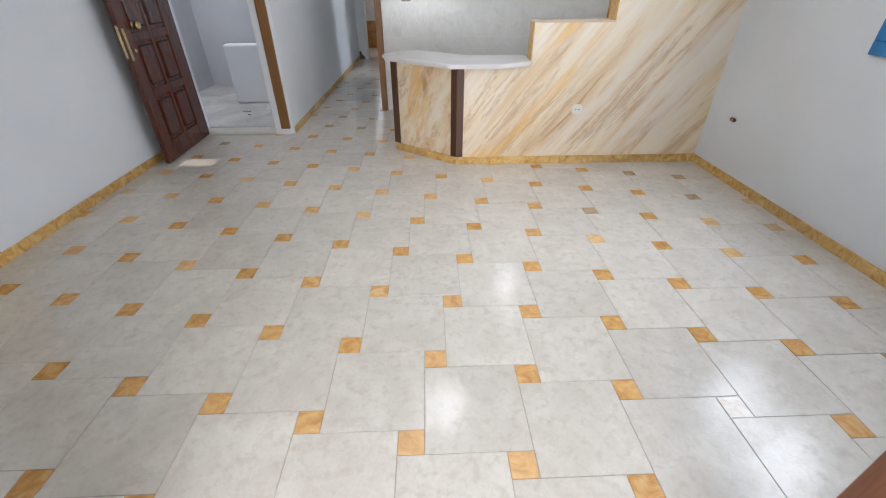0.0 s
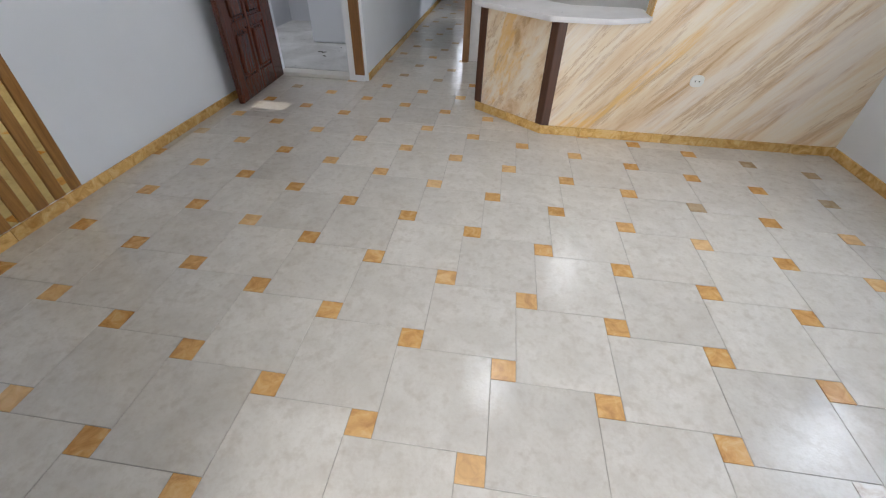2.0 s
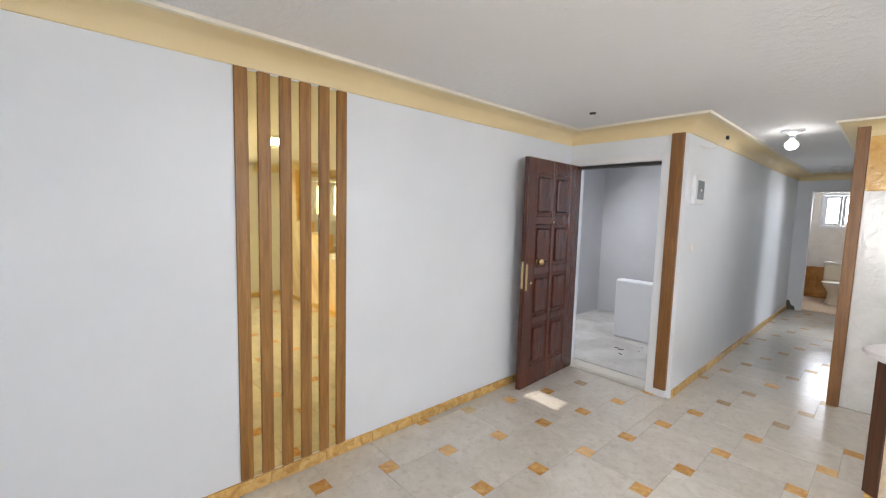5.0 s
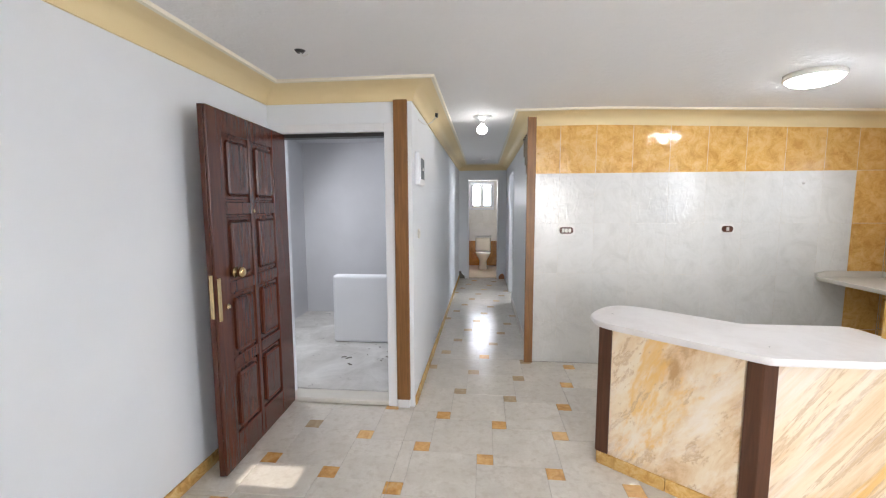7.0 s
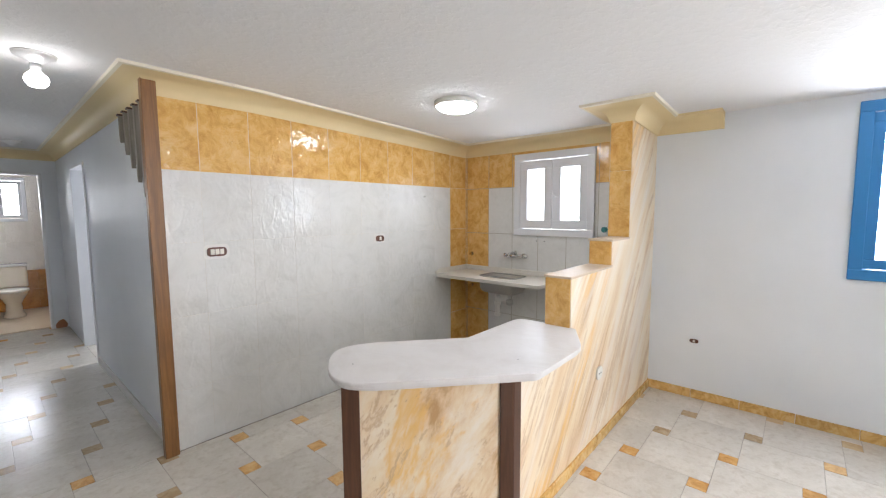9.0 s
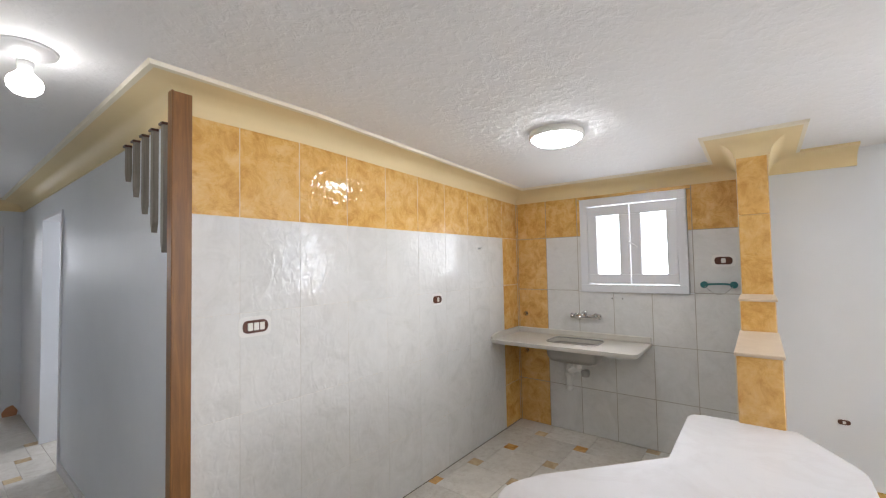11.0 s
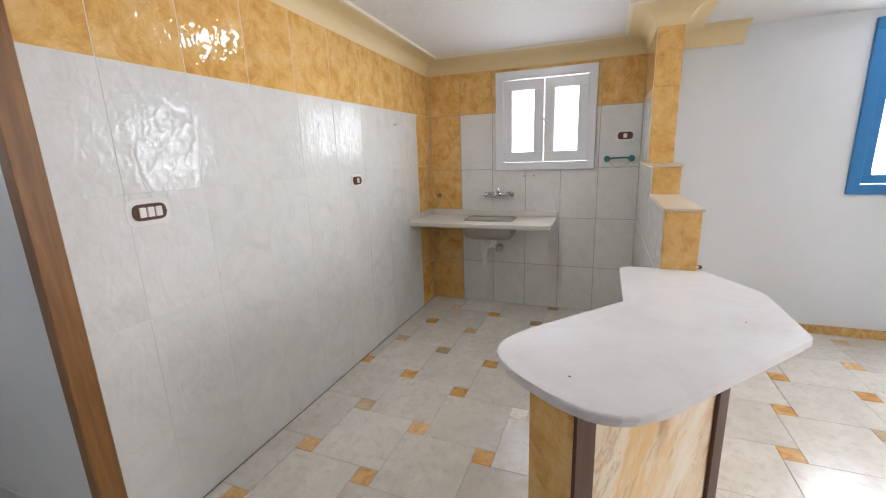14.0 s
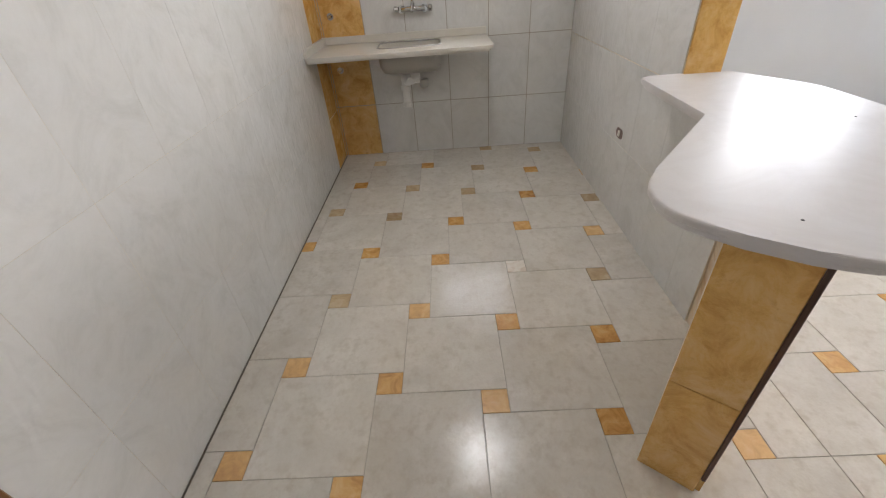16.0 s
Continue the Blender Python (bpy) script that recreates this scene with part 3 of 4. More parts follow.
def lay_floor():
    a, b, gap, top = 0.40, 0.10, 0.001, 0.0
    ox, oy = 0.552, 1.665
    full = {}
    spans = floor_area()

    def slab_mesh(key, w, h):
        if key not in full:
            bm = box(-w / 2, w / 2, -h / 2, h / 2, -0.01, top, 0.0012)
            mesh = bpy.data.meshes.new(key[0])
            bm.to_mesh(mesh)
            bm.free()
            full[key] = mesh
        return full[key]

    for m in range(-20, 30):
        for n in range(-16, 32):
            cx, cy = ox + m * a + n * b, oy - m * b + n * a
            for name, x, y, s in (("inset_tile", cx, cy, b), ("floor_tile", cx + 0.25, cy + 0.15, a)):
                for k, (x0, x1, y0, y1) in enumerate(spans):
                    lx, hx, ly, hy = max(x - s / 2, x0), min(x + s / 2, x1), max(y - s / 2, y0), min(y + s / 2, y1)
                    w, h = hx - lx - 2 * gap, hy - ly - 2 * gap
                    if w < 0.008 or h < 0.008:
                        continue
                    if name == "floor_tile":
                        mat = FLOOR_TILE
                    else:
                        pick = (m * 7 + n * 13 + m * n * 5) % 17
                        # far insets get the duller colour that imitates glare at low angles
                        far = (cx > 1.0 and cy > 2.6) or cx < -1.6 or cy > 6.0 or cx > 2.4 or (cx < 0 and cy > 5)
                        mat = INSET_PALE if (m, n) in ((3, 0), (3, -1), (0, 8)) else INSET_GLARE if pick < (15 if cx < 0.1 and cy > 5.6 else 7 if far else 0) else INSET
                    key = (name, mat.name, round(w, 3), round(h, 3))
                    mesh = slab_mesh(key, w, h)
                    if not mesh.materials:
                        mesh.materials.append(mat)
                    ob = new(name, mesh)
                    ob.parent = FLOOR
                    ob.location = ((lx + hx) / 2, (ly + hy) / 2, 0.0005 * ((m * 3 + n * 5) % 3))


# ---- entrance door ----
door = thing("door_1", "dark reddish-brown panelled wooden entrance door standing open", "door", (-1.975, DY - 0.004, 0), -87.6, kind="structure")
part("leaf", box(0, 0.92, 0.0, 0.030, 0.012, 2.055, 0.003), WOOD_RED, door)
COLS, LEVELS = ((0.205, 0.475), (0.515, 0.785)), ((0.19, 0.58), (0.65, 1.03), (1.10, 1.48), (1.555, 1.93))
for u0, u1 in ((0.0, 0.205), (0.475, 0.515), (0.785, 0.92)):
    part("stile", box(u0, u1, 0.0302, 0.046, 0.012, 2.055, 0.005), WOOD_RED, door)
for u0, u1 in COLS:
    for z0, z1 in zip((0.012, 0.58, 1.03, 1.48, 1.93), (0.19, 0.65, 1.10, 1.555, 2.055)):
        part("rail", box(u0, u1, 0.0302, 0.0455, z0, z1, 0.005), WOOD_RED, door)
    for z0, z1 in LEVELS:
        bm = box(u0 + 0.012, u1 - 0.012, 0.0302, 0.036, z0 + 0.012, z1 - 0.012, 0.003)
        box(u0 + 0.03, u1 - 0.03, 0.031, 0.052, z0 + 0.03, z1 - 0.03, 0.019, bm=bm)
        part("door_panel", bm, WOOD_RED, door)
part("jamb_strip", box(-0.02, 0.0, -0.01, 0.03, 0.06, 2.06, 0.003), WOOD_RED, door)
lock = part("lock_plate", box(0.878, 0.910, 0.046, 0.051, 0.90, 1.14, 0.003), BRASS, door, "worn brass lock plate")
part("thumb_turn", lathe([(0.014, 0), (0.016, 0.01), (0.008, 0.018)], 12), BRASS, lock).matrix_basis = Matrix.Translation((0.83, 0.046, 0.97)) @ Matrix.Rotation(radians(-90), 4, "X")
part("knob", lathe([(0.03, 0), (0.032, 0.008), (0.016, 0.018), (0.03, 0.034), (0.032, 0.048), (0.018, 0.06)], 16), BRASS, door, "round brass door knob", True).matrix_basis = Matrix.Translation((0.735, 0.046, 1.15)) @ Matrix.Rotation(radians(-90), 4, "X")
part("peephole", lathe([(0.012, 0), (0.012, 0.008), (0.006, 0.01)], 12), BRASS, door).matrix_basis = Matrix.Translation((0.495, 0.046, 1.50)) @ Matrix.Rotation(radians(-90), 4, "X")
part("latch_case", box(0.919, 0.924, 0.01, 0.032, 0.92, 1.16, 0.002), BRASS, door, "steel latch strip on the door's edge")

tagged(finish("door_frame_entry", box(-1.975, -1.185, DY + 0.005, DY + 0.09, 2.03, 2.058, 0.003), DARK), "dark wooden head of the entrance door frame", "door frame", kind="structure")
bm = box(-1.18, -1.108, DY - 0.012, DY, 0, 2.12, 0.003)
box(-2.03, -1.18, DY - 0.012, DY, 2.062, 2.12, 0.003, bm=bm)
tagged(finish("trim_entry", bm, TRIM_WHITE), "white painted trim round the entrance doorway", "trim", kind="structure")


def post(name, x0, x1, y0, y1, z0, z1, label, plinth=True, material=None):
    root = thing(name, label, "post", ((x0 + x1) / 2, (y0 + y1) / 2, 0))
    w, d = (x1 - x0) / 2, (y1 - y0) / 2
    part("board", box(-w, w, -d, d, z0, z1, 0.003), material or WOOD_MID, root)
    if plinth:
        part("plinth", box(-w + 0.004, w - 0.004, -d + 0.004, d, 0, z0, 0.003), TRIM_WHITE, root, "white painted plinth block")
    return root


post("wooden_post", -1.108, -1.01, DY - 0.03, DY, 0.065, 2.275, "brown wooden strip on the corner beside the entrance doorway", True, WOOD_BROWN)
post("wooden_post", -0.062, 0.016, KY - 0.055, KY - 0.001, 0.0, 2.352, "brown wooden strip on the corner of the kitchen wall", False, WOOD_BROWN)
post("wooden_post", -0.312, -0.242, SY - 0.02, SY + 0.045, 0.06, 2.28, "dark brown wooden strip beside the wide opening", True, WOOD_POST)
post("wooden_post", 1.288, 1.356, SY - 0.075, SY + 0.012, 0.06, 2.28, "dark brown wooden strip beside the wide opening", True, WOOD_POST)

# ---- slatted mirror panel ----
panel = thing("slat_panel", "vertical brown wooden slats over gold mirror strips on the wall", "wall panel", (WX, 1.905, 0.078))
PITCH = 0.63 / 5.62
for k in range(6):
    y = k * PITCH
    part("slat", box(0.0, 0.013, y, y + PITCH * 0.585, 0, 2.19 - 0.004 * (k % 2), 0.0025), WOOD_MID, panel)
    if k < 5:
        part("mirror_strip", box(0.0, 0.005, y + PITCH * 0.585 + 0.001, y + PITCH - 0.001, 0, 2.18, 0.001), GOLD, panel, "gold tinted mirror strip")

# ---- grey pointed slats in the hall ----
for k in range(5):
    y, low = 6.283 + 0.137 * k, 1.661 + 0.102 * k
    ob = thing("pointed_slat", "weathered grey wooden slat with a pointed lower end", "slat", (HEX, y, low), group="pointed slats on the hall wall")
    bm = bmesh.new()
    outline = [(-0.016, 0.05), (0.0, 0.0), (0.016, 0.05), (0.016, 2.256 - low), (-0.016, 2.256 - low)]
    near = [bm.verts.new((-0.024, a, b)) for a, b in outline]
    far = [bm.verts.new((0.0, a, b)) for a, b in outline]
    bm.faces.new(near)
    bm.faces.new(far[::-1])
    for i in range(5):
        bm.faces.new((near[i], far[i], far[(i + 1) % 5], near[(i + 1) % 5]))
    bmesh.ops.recalc_face_normals(bm, faces=bm.faces[:])
    part("board", bm, WOOD_GREY, ob)
    part("cap", box(-0.034, 0.0, -0.022, 0.022, 2.256 - low, 2.268 - low, 0.002), WOOD_DARK, ob, "dark upper end")


# ---- windows ----
def window(name, at, turn, width, height, material, label, rim=0.055, stile=0.06, deep=0.05, pull=False):
    """A two-leaf casement; local x runs along the wall, y points into the room."""
    root = thing(name, label, "window", at, turn, kind="structure")
    w, h = width / 2, height / 2
    bm = box(-w, w, -0.08, deep * 0.5, h - rim, h, 0.004)
    box(-w, w, -0.08, deep * 0.5, -h, -h + rim, 0.004, bm=bm)
    box(-w, -w + rim, -0.08, deep * 0.5, -h + rim, h - rim, 0.004, bm=bm)
    box(w - rim, w, -0.08, deep * 0.5, -h + rim, h - rim, 0.004, bm=bm)
    part("window_frame", bm, material, root)
    for x0, x1 in ((-w + rim - 0.006, -0.004), (0.004, w - rim + 0.006)):
        z0, z1 = -h + rim + 0.007, h - rim - 0.007
        bm = box(x0, x1, -0.05, deep * 0.25, z1 - stile, z1, 0.004)
        box(x0, x1, -0.05, deep * 0.25, z0, z0 + stile, 0.004, bm=bm)
        box(x0, x0 + stile, -0.05, deep * 0.25, z0 + stile, z1 - stile, 0.004, bm=bm)
        box(x1 - stile, x1, -0.05, deep * 0.25, z0 + stile, z1 - stile, 0.004, bm=bm)
        sash = part("sash", bm, material, root)
        pane = part("pane", box(x0 + stile, x1 - stile, -0.024, -0.018, z0 + stile, z1 - stile), GLASS, sash)
        pane.visible_shadow = False
    if pull:
        part("handle", tube([(0.0, 0.012, 0.02), (0.0, 0.04, 0.01), (-0.06, 0.045, -0.03)], 0.007), material, root)
    return root


window("window_1", (EX - 0.008, 4.99, 1.73), 90, 0.86, 0.85, ALU, "white aluminium two-leaf kitchen window above the sink", 0.07, 0.085, 0.05, True)
window("window_2", (EX, 2.22, 1.67), 90, 1.26, 1.16, BLUE, "blue painted two-leaf window in the living room wall", 0.07, 0.06)
window("window_3", (-0.51, 12.6, 1.80), 180, 0.62, 0.70, ALU, "white aluminium bathroom window", 0.05, 0.045)
# window_4 is unseen, added to hold the assumed porch light
window("window_4", (0.5, -2.2, 1.5), 0, 2.7, 1.7, ALU, "unseen wide white aluminium window, assumed for the space behind", 0.06, 0.05)
window("window_5", (2.08, 9.3, 1.6), 90, 0.86, 0.96, ALU, "white aluminium window of the room beside the hall", 0.06, 0.05)


# ---- lamps ----
lamp = thing("ceiling_lamp", "round white flush ceiling lamp, lit, in the kitchen", "lamp", (1.625, 5.045, ceiling_at(1.465)))
part("base", lathe([(0.152, -0.036), (0.16, -0.030), (0.16, 0.0)], 40), CERAMIC_WHITE, lamp, smooth=True)
part("diffuser", lathe([(0.02, -0.078), (0.08, -0.074), (0.12, -0.062), (0.146, -0.040), (0.148, -0.032)], 40), DIFFUSER, lamp, "glowing white diffuser", True)

room_lamp = thing("ceiling_lamp", "round white flush ceiling lamp, lit, in the living room", "lamp", (0.65, 3.08, ceiling_at(0.65)))
part("base", lathe([(0.152, -0.036), (0.16, -0.030), (0.16, 0.0)], 40), CERAMIC_WHITE, room_lamp, smooth=True)
part("diffuser", lathe([(0.02, -0.078), (0.08, -0.074), (0.12, -0.062), (0.146, -0.040), (0.148, -0.032)], 40), DIFFUSER, room_lamp, "glowing white diffuser", True)

bulb_lamp = thing("bulb_lamp", "bare lit bulb in a silver ceiling holder in the hall", "lamp", (-0.485, 6.17, H))
part("rose", lathe([(0.02, -0.05), (0.03, -0.045), (0.05, -0.03), (0.085, -0.014), (0.09, 0.0)], 28), SILVER, bulb_lamp, "silver ceiling rose", True)
part("socket", lathe([(0.022, -0.085), (0.024, -0.05)], 18), SILVER, bulb_lamp, smooth=True)
part("bulb", lathe([(0.004, -0.172), (0.03, -0.166), (0.046, -0.148), (0.05, -0.13), (0.045, -0.112), (0.028, -0.095), (0.021, -0.086)], 24), BULB, bulb_lamp, "glowing white bulb", True)

rose = thing("ceiling_rose", "empty silver ceiling holder at the end of the hall", "lamp holder", (-0.43, 9.85, H))
part("rose", lathe([(0.02, -0.06), (0.03, -0.045), (0.05, -0.03), (0.085, -0.014), (0.09, 0.0)], 28), SILVER, rose, smooth=True)

hook = thing("ceiling_hook", "small dark wire end at a ceiling hole in the living room", "hook", (-1.49, 4.41, H))
part("cover", lathe([(0.018, -0.012), (0.03, 0.0)], 14), DARK, hook)
part("wire", tube([(0, 0, -0.01), (0.02, 0.005, -0.03), (0.05, 0.0, -0.02)], 0.004, 6), PVC, hook)


# ---- sockets and switches ----
def socket(name, at, turn, width, height, keys, label, surround=True, dark=True):
    """A wall plate; local x runs along the wall, -y points into the room."""
    root = thing(name, label, "socket", at, turn)
    if surround:
        part("grout_patch", prism(rounded([(-width * 0.66, -height * 0.8, height * 0.5), (width * 0.66, -height * 0.8, height * 0.5), (width * 0.66, height * 0.8, height * 0.5), (-width * 0.66, height * 0.8, height * 0.5)], 4), 0, 0.002), PVC, root, "white filler round the plate").matrix_basis = Matrix.Rotation(radians(90), 4, "X")
    part("plate", prism(rounded([(-width / 2, -height / 2, height * 0.45), (width / 2, -height / 2, height * 0.45), (width / 2, height / 2, height * 0.45), (-width / 2, height / 2, height * 0.45)], 5), 0, 0.011, 0.003), SOCKET_BROWN if dark else SOCKET_WHITE, root).matrix_basis = Matrix.Rotation(radians(90), 4, "X")
    step = width * (0.72 / keys if keys > 1 else 0.3)
    if not keys:
        for x in (-0.014, 0.014):
            part("contact_hole", tube([(x, -0.0100, 0), (x, -0.0125, 0)], 0.005, 8), DARK, root, "dark contact hole")
    for k in range(keys):
        x = (k - (keys - 1) / 2) * step
        part("key", box(x - step * 0.42, x + step * 0.42, -0.016, -0.010, -height * 0.3, height * 0.3, 0.002), SOCKET_WHITE, root, "ivory key")
    return root


socket("wall_socket", (0.317, KY - 0.0095, 1.295), 0, 0.125, 0.062, 3, "brown oval three-gang socket plate on the white tiles")
socket("wall_socket", (1.752, KY - 0.0095, 1.312), 0, 0.095, 0.055, 1, "brown oval socket plate on the white tiles")
socket("wall_socket", (EX - 0.0095, 4.33, 1.57), -90, 0.115, 0.058, 1, "brown oval switch plate beside the kitchen window")
socket("wall_socket", (1.875, PS - 0.0005, 0.497), 0, 0.095, 0.085, 0, "round white socket on the streaked half wall", False, False)
socket("wall_socket", (1.91, PN + 0.0005, 0.48), 180, 0.09, 0.055, 1, "brown oval socket low on the half wall's tiled side")
sock = socket("wall_socket", (EX - 0.0005, 3.71, 0.483), -90, 0.062, 0.03, 1, "unfinished brown socket with a loose white key low on the wall", False)
socket("wall_socket", (WX + 0.0005, 0.845, 0.475), 90, 0.05, 0.022, 1, "unfinished small dark socket low on the white wall", False)
socket("light_switch", (HWX + 0.0005, 5.315, 1.312), 90, 0.075, 0.075, 1, "small brown and ivory light switch on the hall wall", False, False)
box_panel = thing("fuse_box", "white fuse box with a dark window on the hall wall", "fuse box", (HWX, 5.33, 1.69))
part("case", box(0, 0.035, -0.13, 0.13, 0, 0.25, 0.006), TRIM_WHITE, box_panel)
part("window", box(0.035, 0.039, -0.075, 0.085, 0.045, 0.205, 0.002), SMOKE, box_panel, "grey smoked window")
part("latch", box(0.039, 0.045, -0.012, 0.012, 0.112, 0.132, 0.002), PVC, box_panel)
wire = thing("loose_wire", "loose thin wire hanging from the cornice", "wire", (HWX + 0.002, 5.36, 2.2))
part("wire", tube([(0.0, 0.0, 0.0), (0.02, 0.07, -0.012), (0.04, 0.16, -0.01), (0.075, 0.26, 0.03), (0.1, 0.36, 0.1)], 0.004, 6), PVC, wire)
part("plug", box(0.09, 0.115, 0.345, 0.375, 0.09, 0.125, 0.004), DARK, wire, "dark connector")


# ---- sink counter ----
sink = thing("sink_counter", "cream speckled marble sink top fixed to the tiled corner", "counter", (0, 0, 0))
outer = rounded([(2.55, 4.85, 0.06), (EX - 0.01, 4.85, 0.005), (EX - 0.01, KY - 0.01, 0.005), (2.525, KY - 0.01, 0.02)], 5)
inner = rounded([(2.70, 5.20, 0.07), (2.985, 5.20, 0.07), (2.985, 5.64, 0.07), (2.70, 5.64, 0.07)], 6)


def ring(outer_pts, inner_pts, z0, z1):
    """A slab with a hole."""
    bm = bmesh.new()
    for z in (z0, z1):
        loops = []
        for pts in (outer_pts, inner_pts):
            vs = [bm.verts.new((x, y, z)) for x, y in pts]
            loops += [bm.edges.new((vs[i], vs[(i + 1) % len(vs)])) for i in range(len(vs))]
        bmesh.ops.triangle_fill(bm, edges=loops, use_beauty=True)
    bm.verts.ensure_lookup_table()
    half = len(outer_pts) + len(inner_pts)
    for base, n in ((0, len(outer_pts)), (len(outer_pts), len(inner_pts))):
        for i in range(n):
            j = (i + 1) % n
            bm.faces.new([bm.verts[base + i], bm.verts[base + j], bm.verts[half + base + j], bm.verts[half + base + i]])
    bmesh.ops.recalc_face_normals(bm, faces=bm.faces[:])
    return bm


lip = rounded([(2.562, 4.862, 0.06), (EX - 0.01, 4.862, 0.005), (EX - 0.01, KY - 0.01, 0.005), (2.537, KY - 0.01, 0.02)], 5)
part("slab", ring(outer, inner, 0.866, 0.884), MARBLE_SINK, sink)
part("lower_edge", ring(lip, inner, 0.848, 0.8655), MARBLE_SINK, sink, "set-back lower edge of the marble top")
part("upstand", box(EX - 0.03, EX - 0.0095, 4.855, KY - 0.031, 0.885, 0.936, 0.004), MARBLE_SINK, sink)
bm = bmesh.new()
ends = [(2.53, 0.885), (EX - 0.0095, 0.885), (EX - 0.0095, 0.936), (2.66, 0.936), (2.60, 0.932), (2.53, 0.912)]
near = [bm.verts.new((x, KY - 0.03, z)) for x, z in ends]
back = [bm.verts.new((x, KY - 0.0095, z)) for x, z in ends]
bm.faces.new(near)
bm.faces.new(back[::-1])
for i in range(len(ends)):
    j = (i + 1) % len(ends)
    bm.faces.new((near[i], back[i], back[j], near[j]))
bmesh.ops.recalc_face_normals(bm, faces=bm.faces[:])
part("upstand", bm, MARBLE_SINK, sink, "upstand sloping down at its front end")
bm = bmesh.new()
rows = []
for grow, z in ((0.012, 0.8475), (0.0, 0.843), (-0.006, 0.76), (-0.022, 0.725), (-0.06, 0.708)):
    pts = rounded([(2.70 - grow, 5.20 - grow, 0.06), (2.985 + grow, 5.20 - grow, 0.06), (2.985 + grow, 5.64 + grow, 0.06), (2.70 - grow, 5.64 + grow, 0.06)], 6)
    rows.append([bm.verts.new((x, y, z)) for x, y in pts])
for a, b in zip(rows, rows[1:]):
    for k in range(len(a)):
        bm.faces.new((a[k], a[(k + 1) % len(a)], b[(k + 1) % len(a)], b[k]))
bm.faces.new(rows[-1])
basin = part("basin", bm, STEEL, sink, "brushed steel basin", True)
solid = basin.modifiers.new("thickness", "SOLIDIFY")
solid.thickness = 0.003
part("basin_rim", tube([(*q, 0.8855) for q in inner] + [(*inner[0], 0.8855)], 0.006, 6), STEEL, sink, "steel rim of the basin")
part("drain", lathe([(0.04, 0.0), (0.042, 0.006), (0.02, 0.007)], 18, at=(2.84, 5.42, 0.711)), CHROME, sink)
# waste: a branch under the drain, an offset pipe with a flared end, and a steel cup beside it
part("drain_neck", lathe([(0.03, -0.055), (0.036, -0.05), (0.036, -0.02), (0.046, -0.012), (0.046, 0.0)], 16, at=(2.84, 5.40, 0.709)), PVC, sink, "white plastic drain neck", True)
part("waste_pipe", tube([(2.84, 5.40, 0.66), (2.84, 5.43, 0.64), (2.84, 5.47, 0.625), (2.84, 5.48, 0.60), (2.84, 5.48, 0.47)], 0.026, 14), PVC, sink, "white plastic waste pipe", True)
part("riser", tube([(2.84, 5.48, 0.60), (2.84, 5.485, 0.69)], 0.024, 14), PVC, sink, "white plastic pipe branch", True)
part("trap_nut", lathe([(0.033, 0), (0.036, 0.006), (0.036, 0.026), (0.033, 0.032)], 12, at=(2.84, 5.48, 0.575)), PVC, sink)
part("pipe_end", lathe([(0.030, 0), (0.032, 0.004), (0.032, 0.03), (0.027, 0.036)], 14, at=(2.84, 5.48, 0.455)), PVC, sink)
part("side_arm", tube([(2.84, 5.42, 0.645), (2.85, 5.35, 0.63)], 0.02, 12), PVC, sink, "white plastic side arm")
part("trap_cup", lathe([(0.026, 0), (0.036, 0.01), (0.038, 0.05), (0.03, 0.062)], 14, at=(2.852, 5.34, 0.585)), STEEL, sink, "grey trap cup", True)

tap = thing("mixer_tap", "chrome wall-mounted mixer tap over the sink", "tap", (EX - 0.009, 5.385, 1.085))
part("body", tube([(-0.045, -0.085, 0), (-0.045, 0.085, 0)], 0.017, 14), CHROME, tap, smooth=True)
part("spout", tube([(-0.045, 0.0, 0.0), (-0.06, 0.0, 0.03), (-0.10, 0.0, 0.04), (-0.17, 0.0, 0.025), (-0.20, 0.0, -0.005)], 0.011, 12), CHROME, tap, smooth=True)
for y in (-0.085, 0.085):
    part("wall_flange", tube([(0, y, 0), (-0.012, y, 0)], 0.028, 16), CHROME, tap)
    part("inlet", tube([(0, y, 0), (-0.045, y, 0)], 0.014, 12), CHROME, tap)
    k = part("knob", lathe([(0.014, 0), (0.022, 0.012), (0.024, 0.028), (0.012, 0.036)], 10), CHROME, tap)
    k.matrix_basis = Matrix.Translation((-0.045, y + (0.02 if y > 0 else -0.02), 0)) @ Matrix.Rotation(radians(-90 if y > 0 else 90), 4, "X")
part("diverter", lathe([(0.012, 0), (0.016, 0.02), (0.008, 0.04)], 12, at=(-0.045, 0, 0.014)), CHROME, tap)

for z in (1.07, 0.70):
    stub = thing("pipe_stub", "short capped brass water outlet in the ochre tiles", "pipe", (EX - 0.009, 6.0, z))
    part("flange", tube([(0, 0, 0), (-0.006, 0, 0)], 0.024, 14), CHROME, stub)
    part("stub", tube([(0, 0, 0), (-0.04, 0, 0)], 0.013, 12), BRASS, stub)

rail = thing("towel_rail", "small teal towel rail on the tiled kitchen wall", "towel rail", (EX - 0.009, 4.365, 1.385))
for y in (-0.095, 0.095):
    part("mount", tube([(0, y, 0), (-0.02, y, 0), (-0.03, y, 0)], 0.026, 14), TEAL, rail)
part("bar", tube([(-0.025, -0.095, 0), (-0.04, -0.04, 0.008), (-0.04, 0.04, 0.006), (-0.025, 0.095, 0)], 0.008, 10), TEAL, rail)
sag = [(-0.03, 0.09 - 0.18 * k / 12, -0.012 - 0.062 * math.sin(math.pi * k / 12)) for k in range(13)]
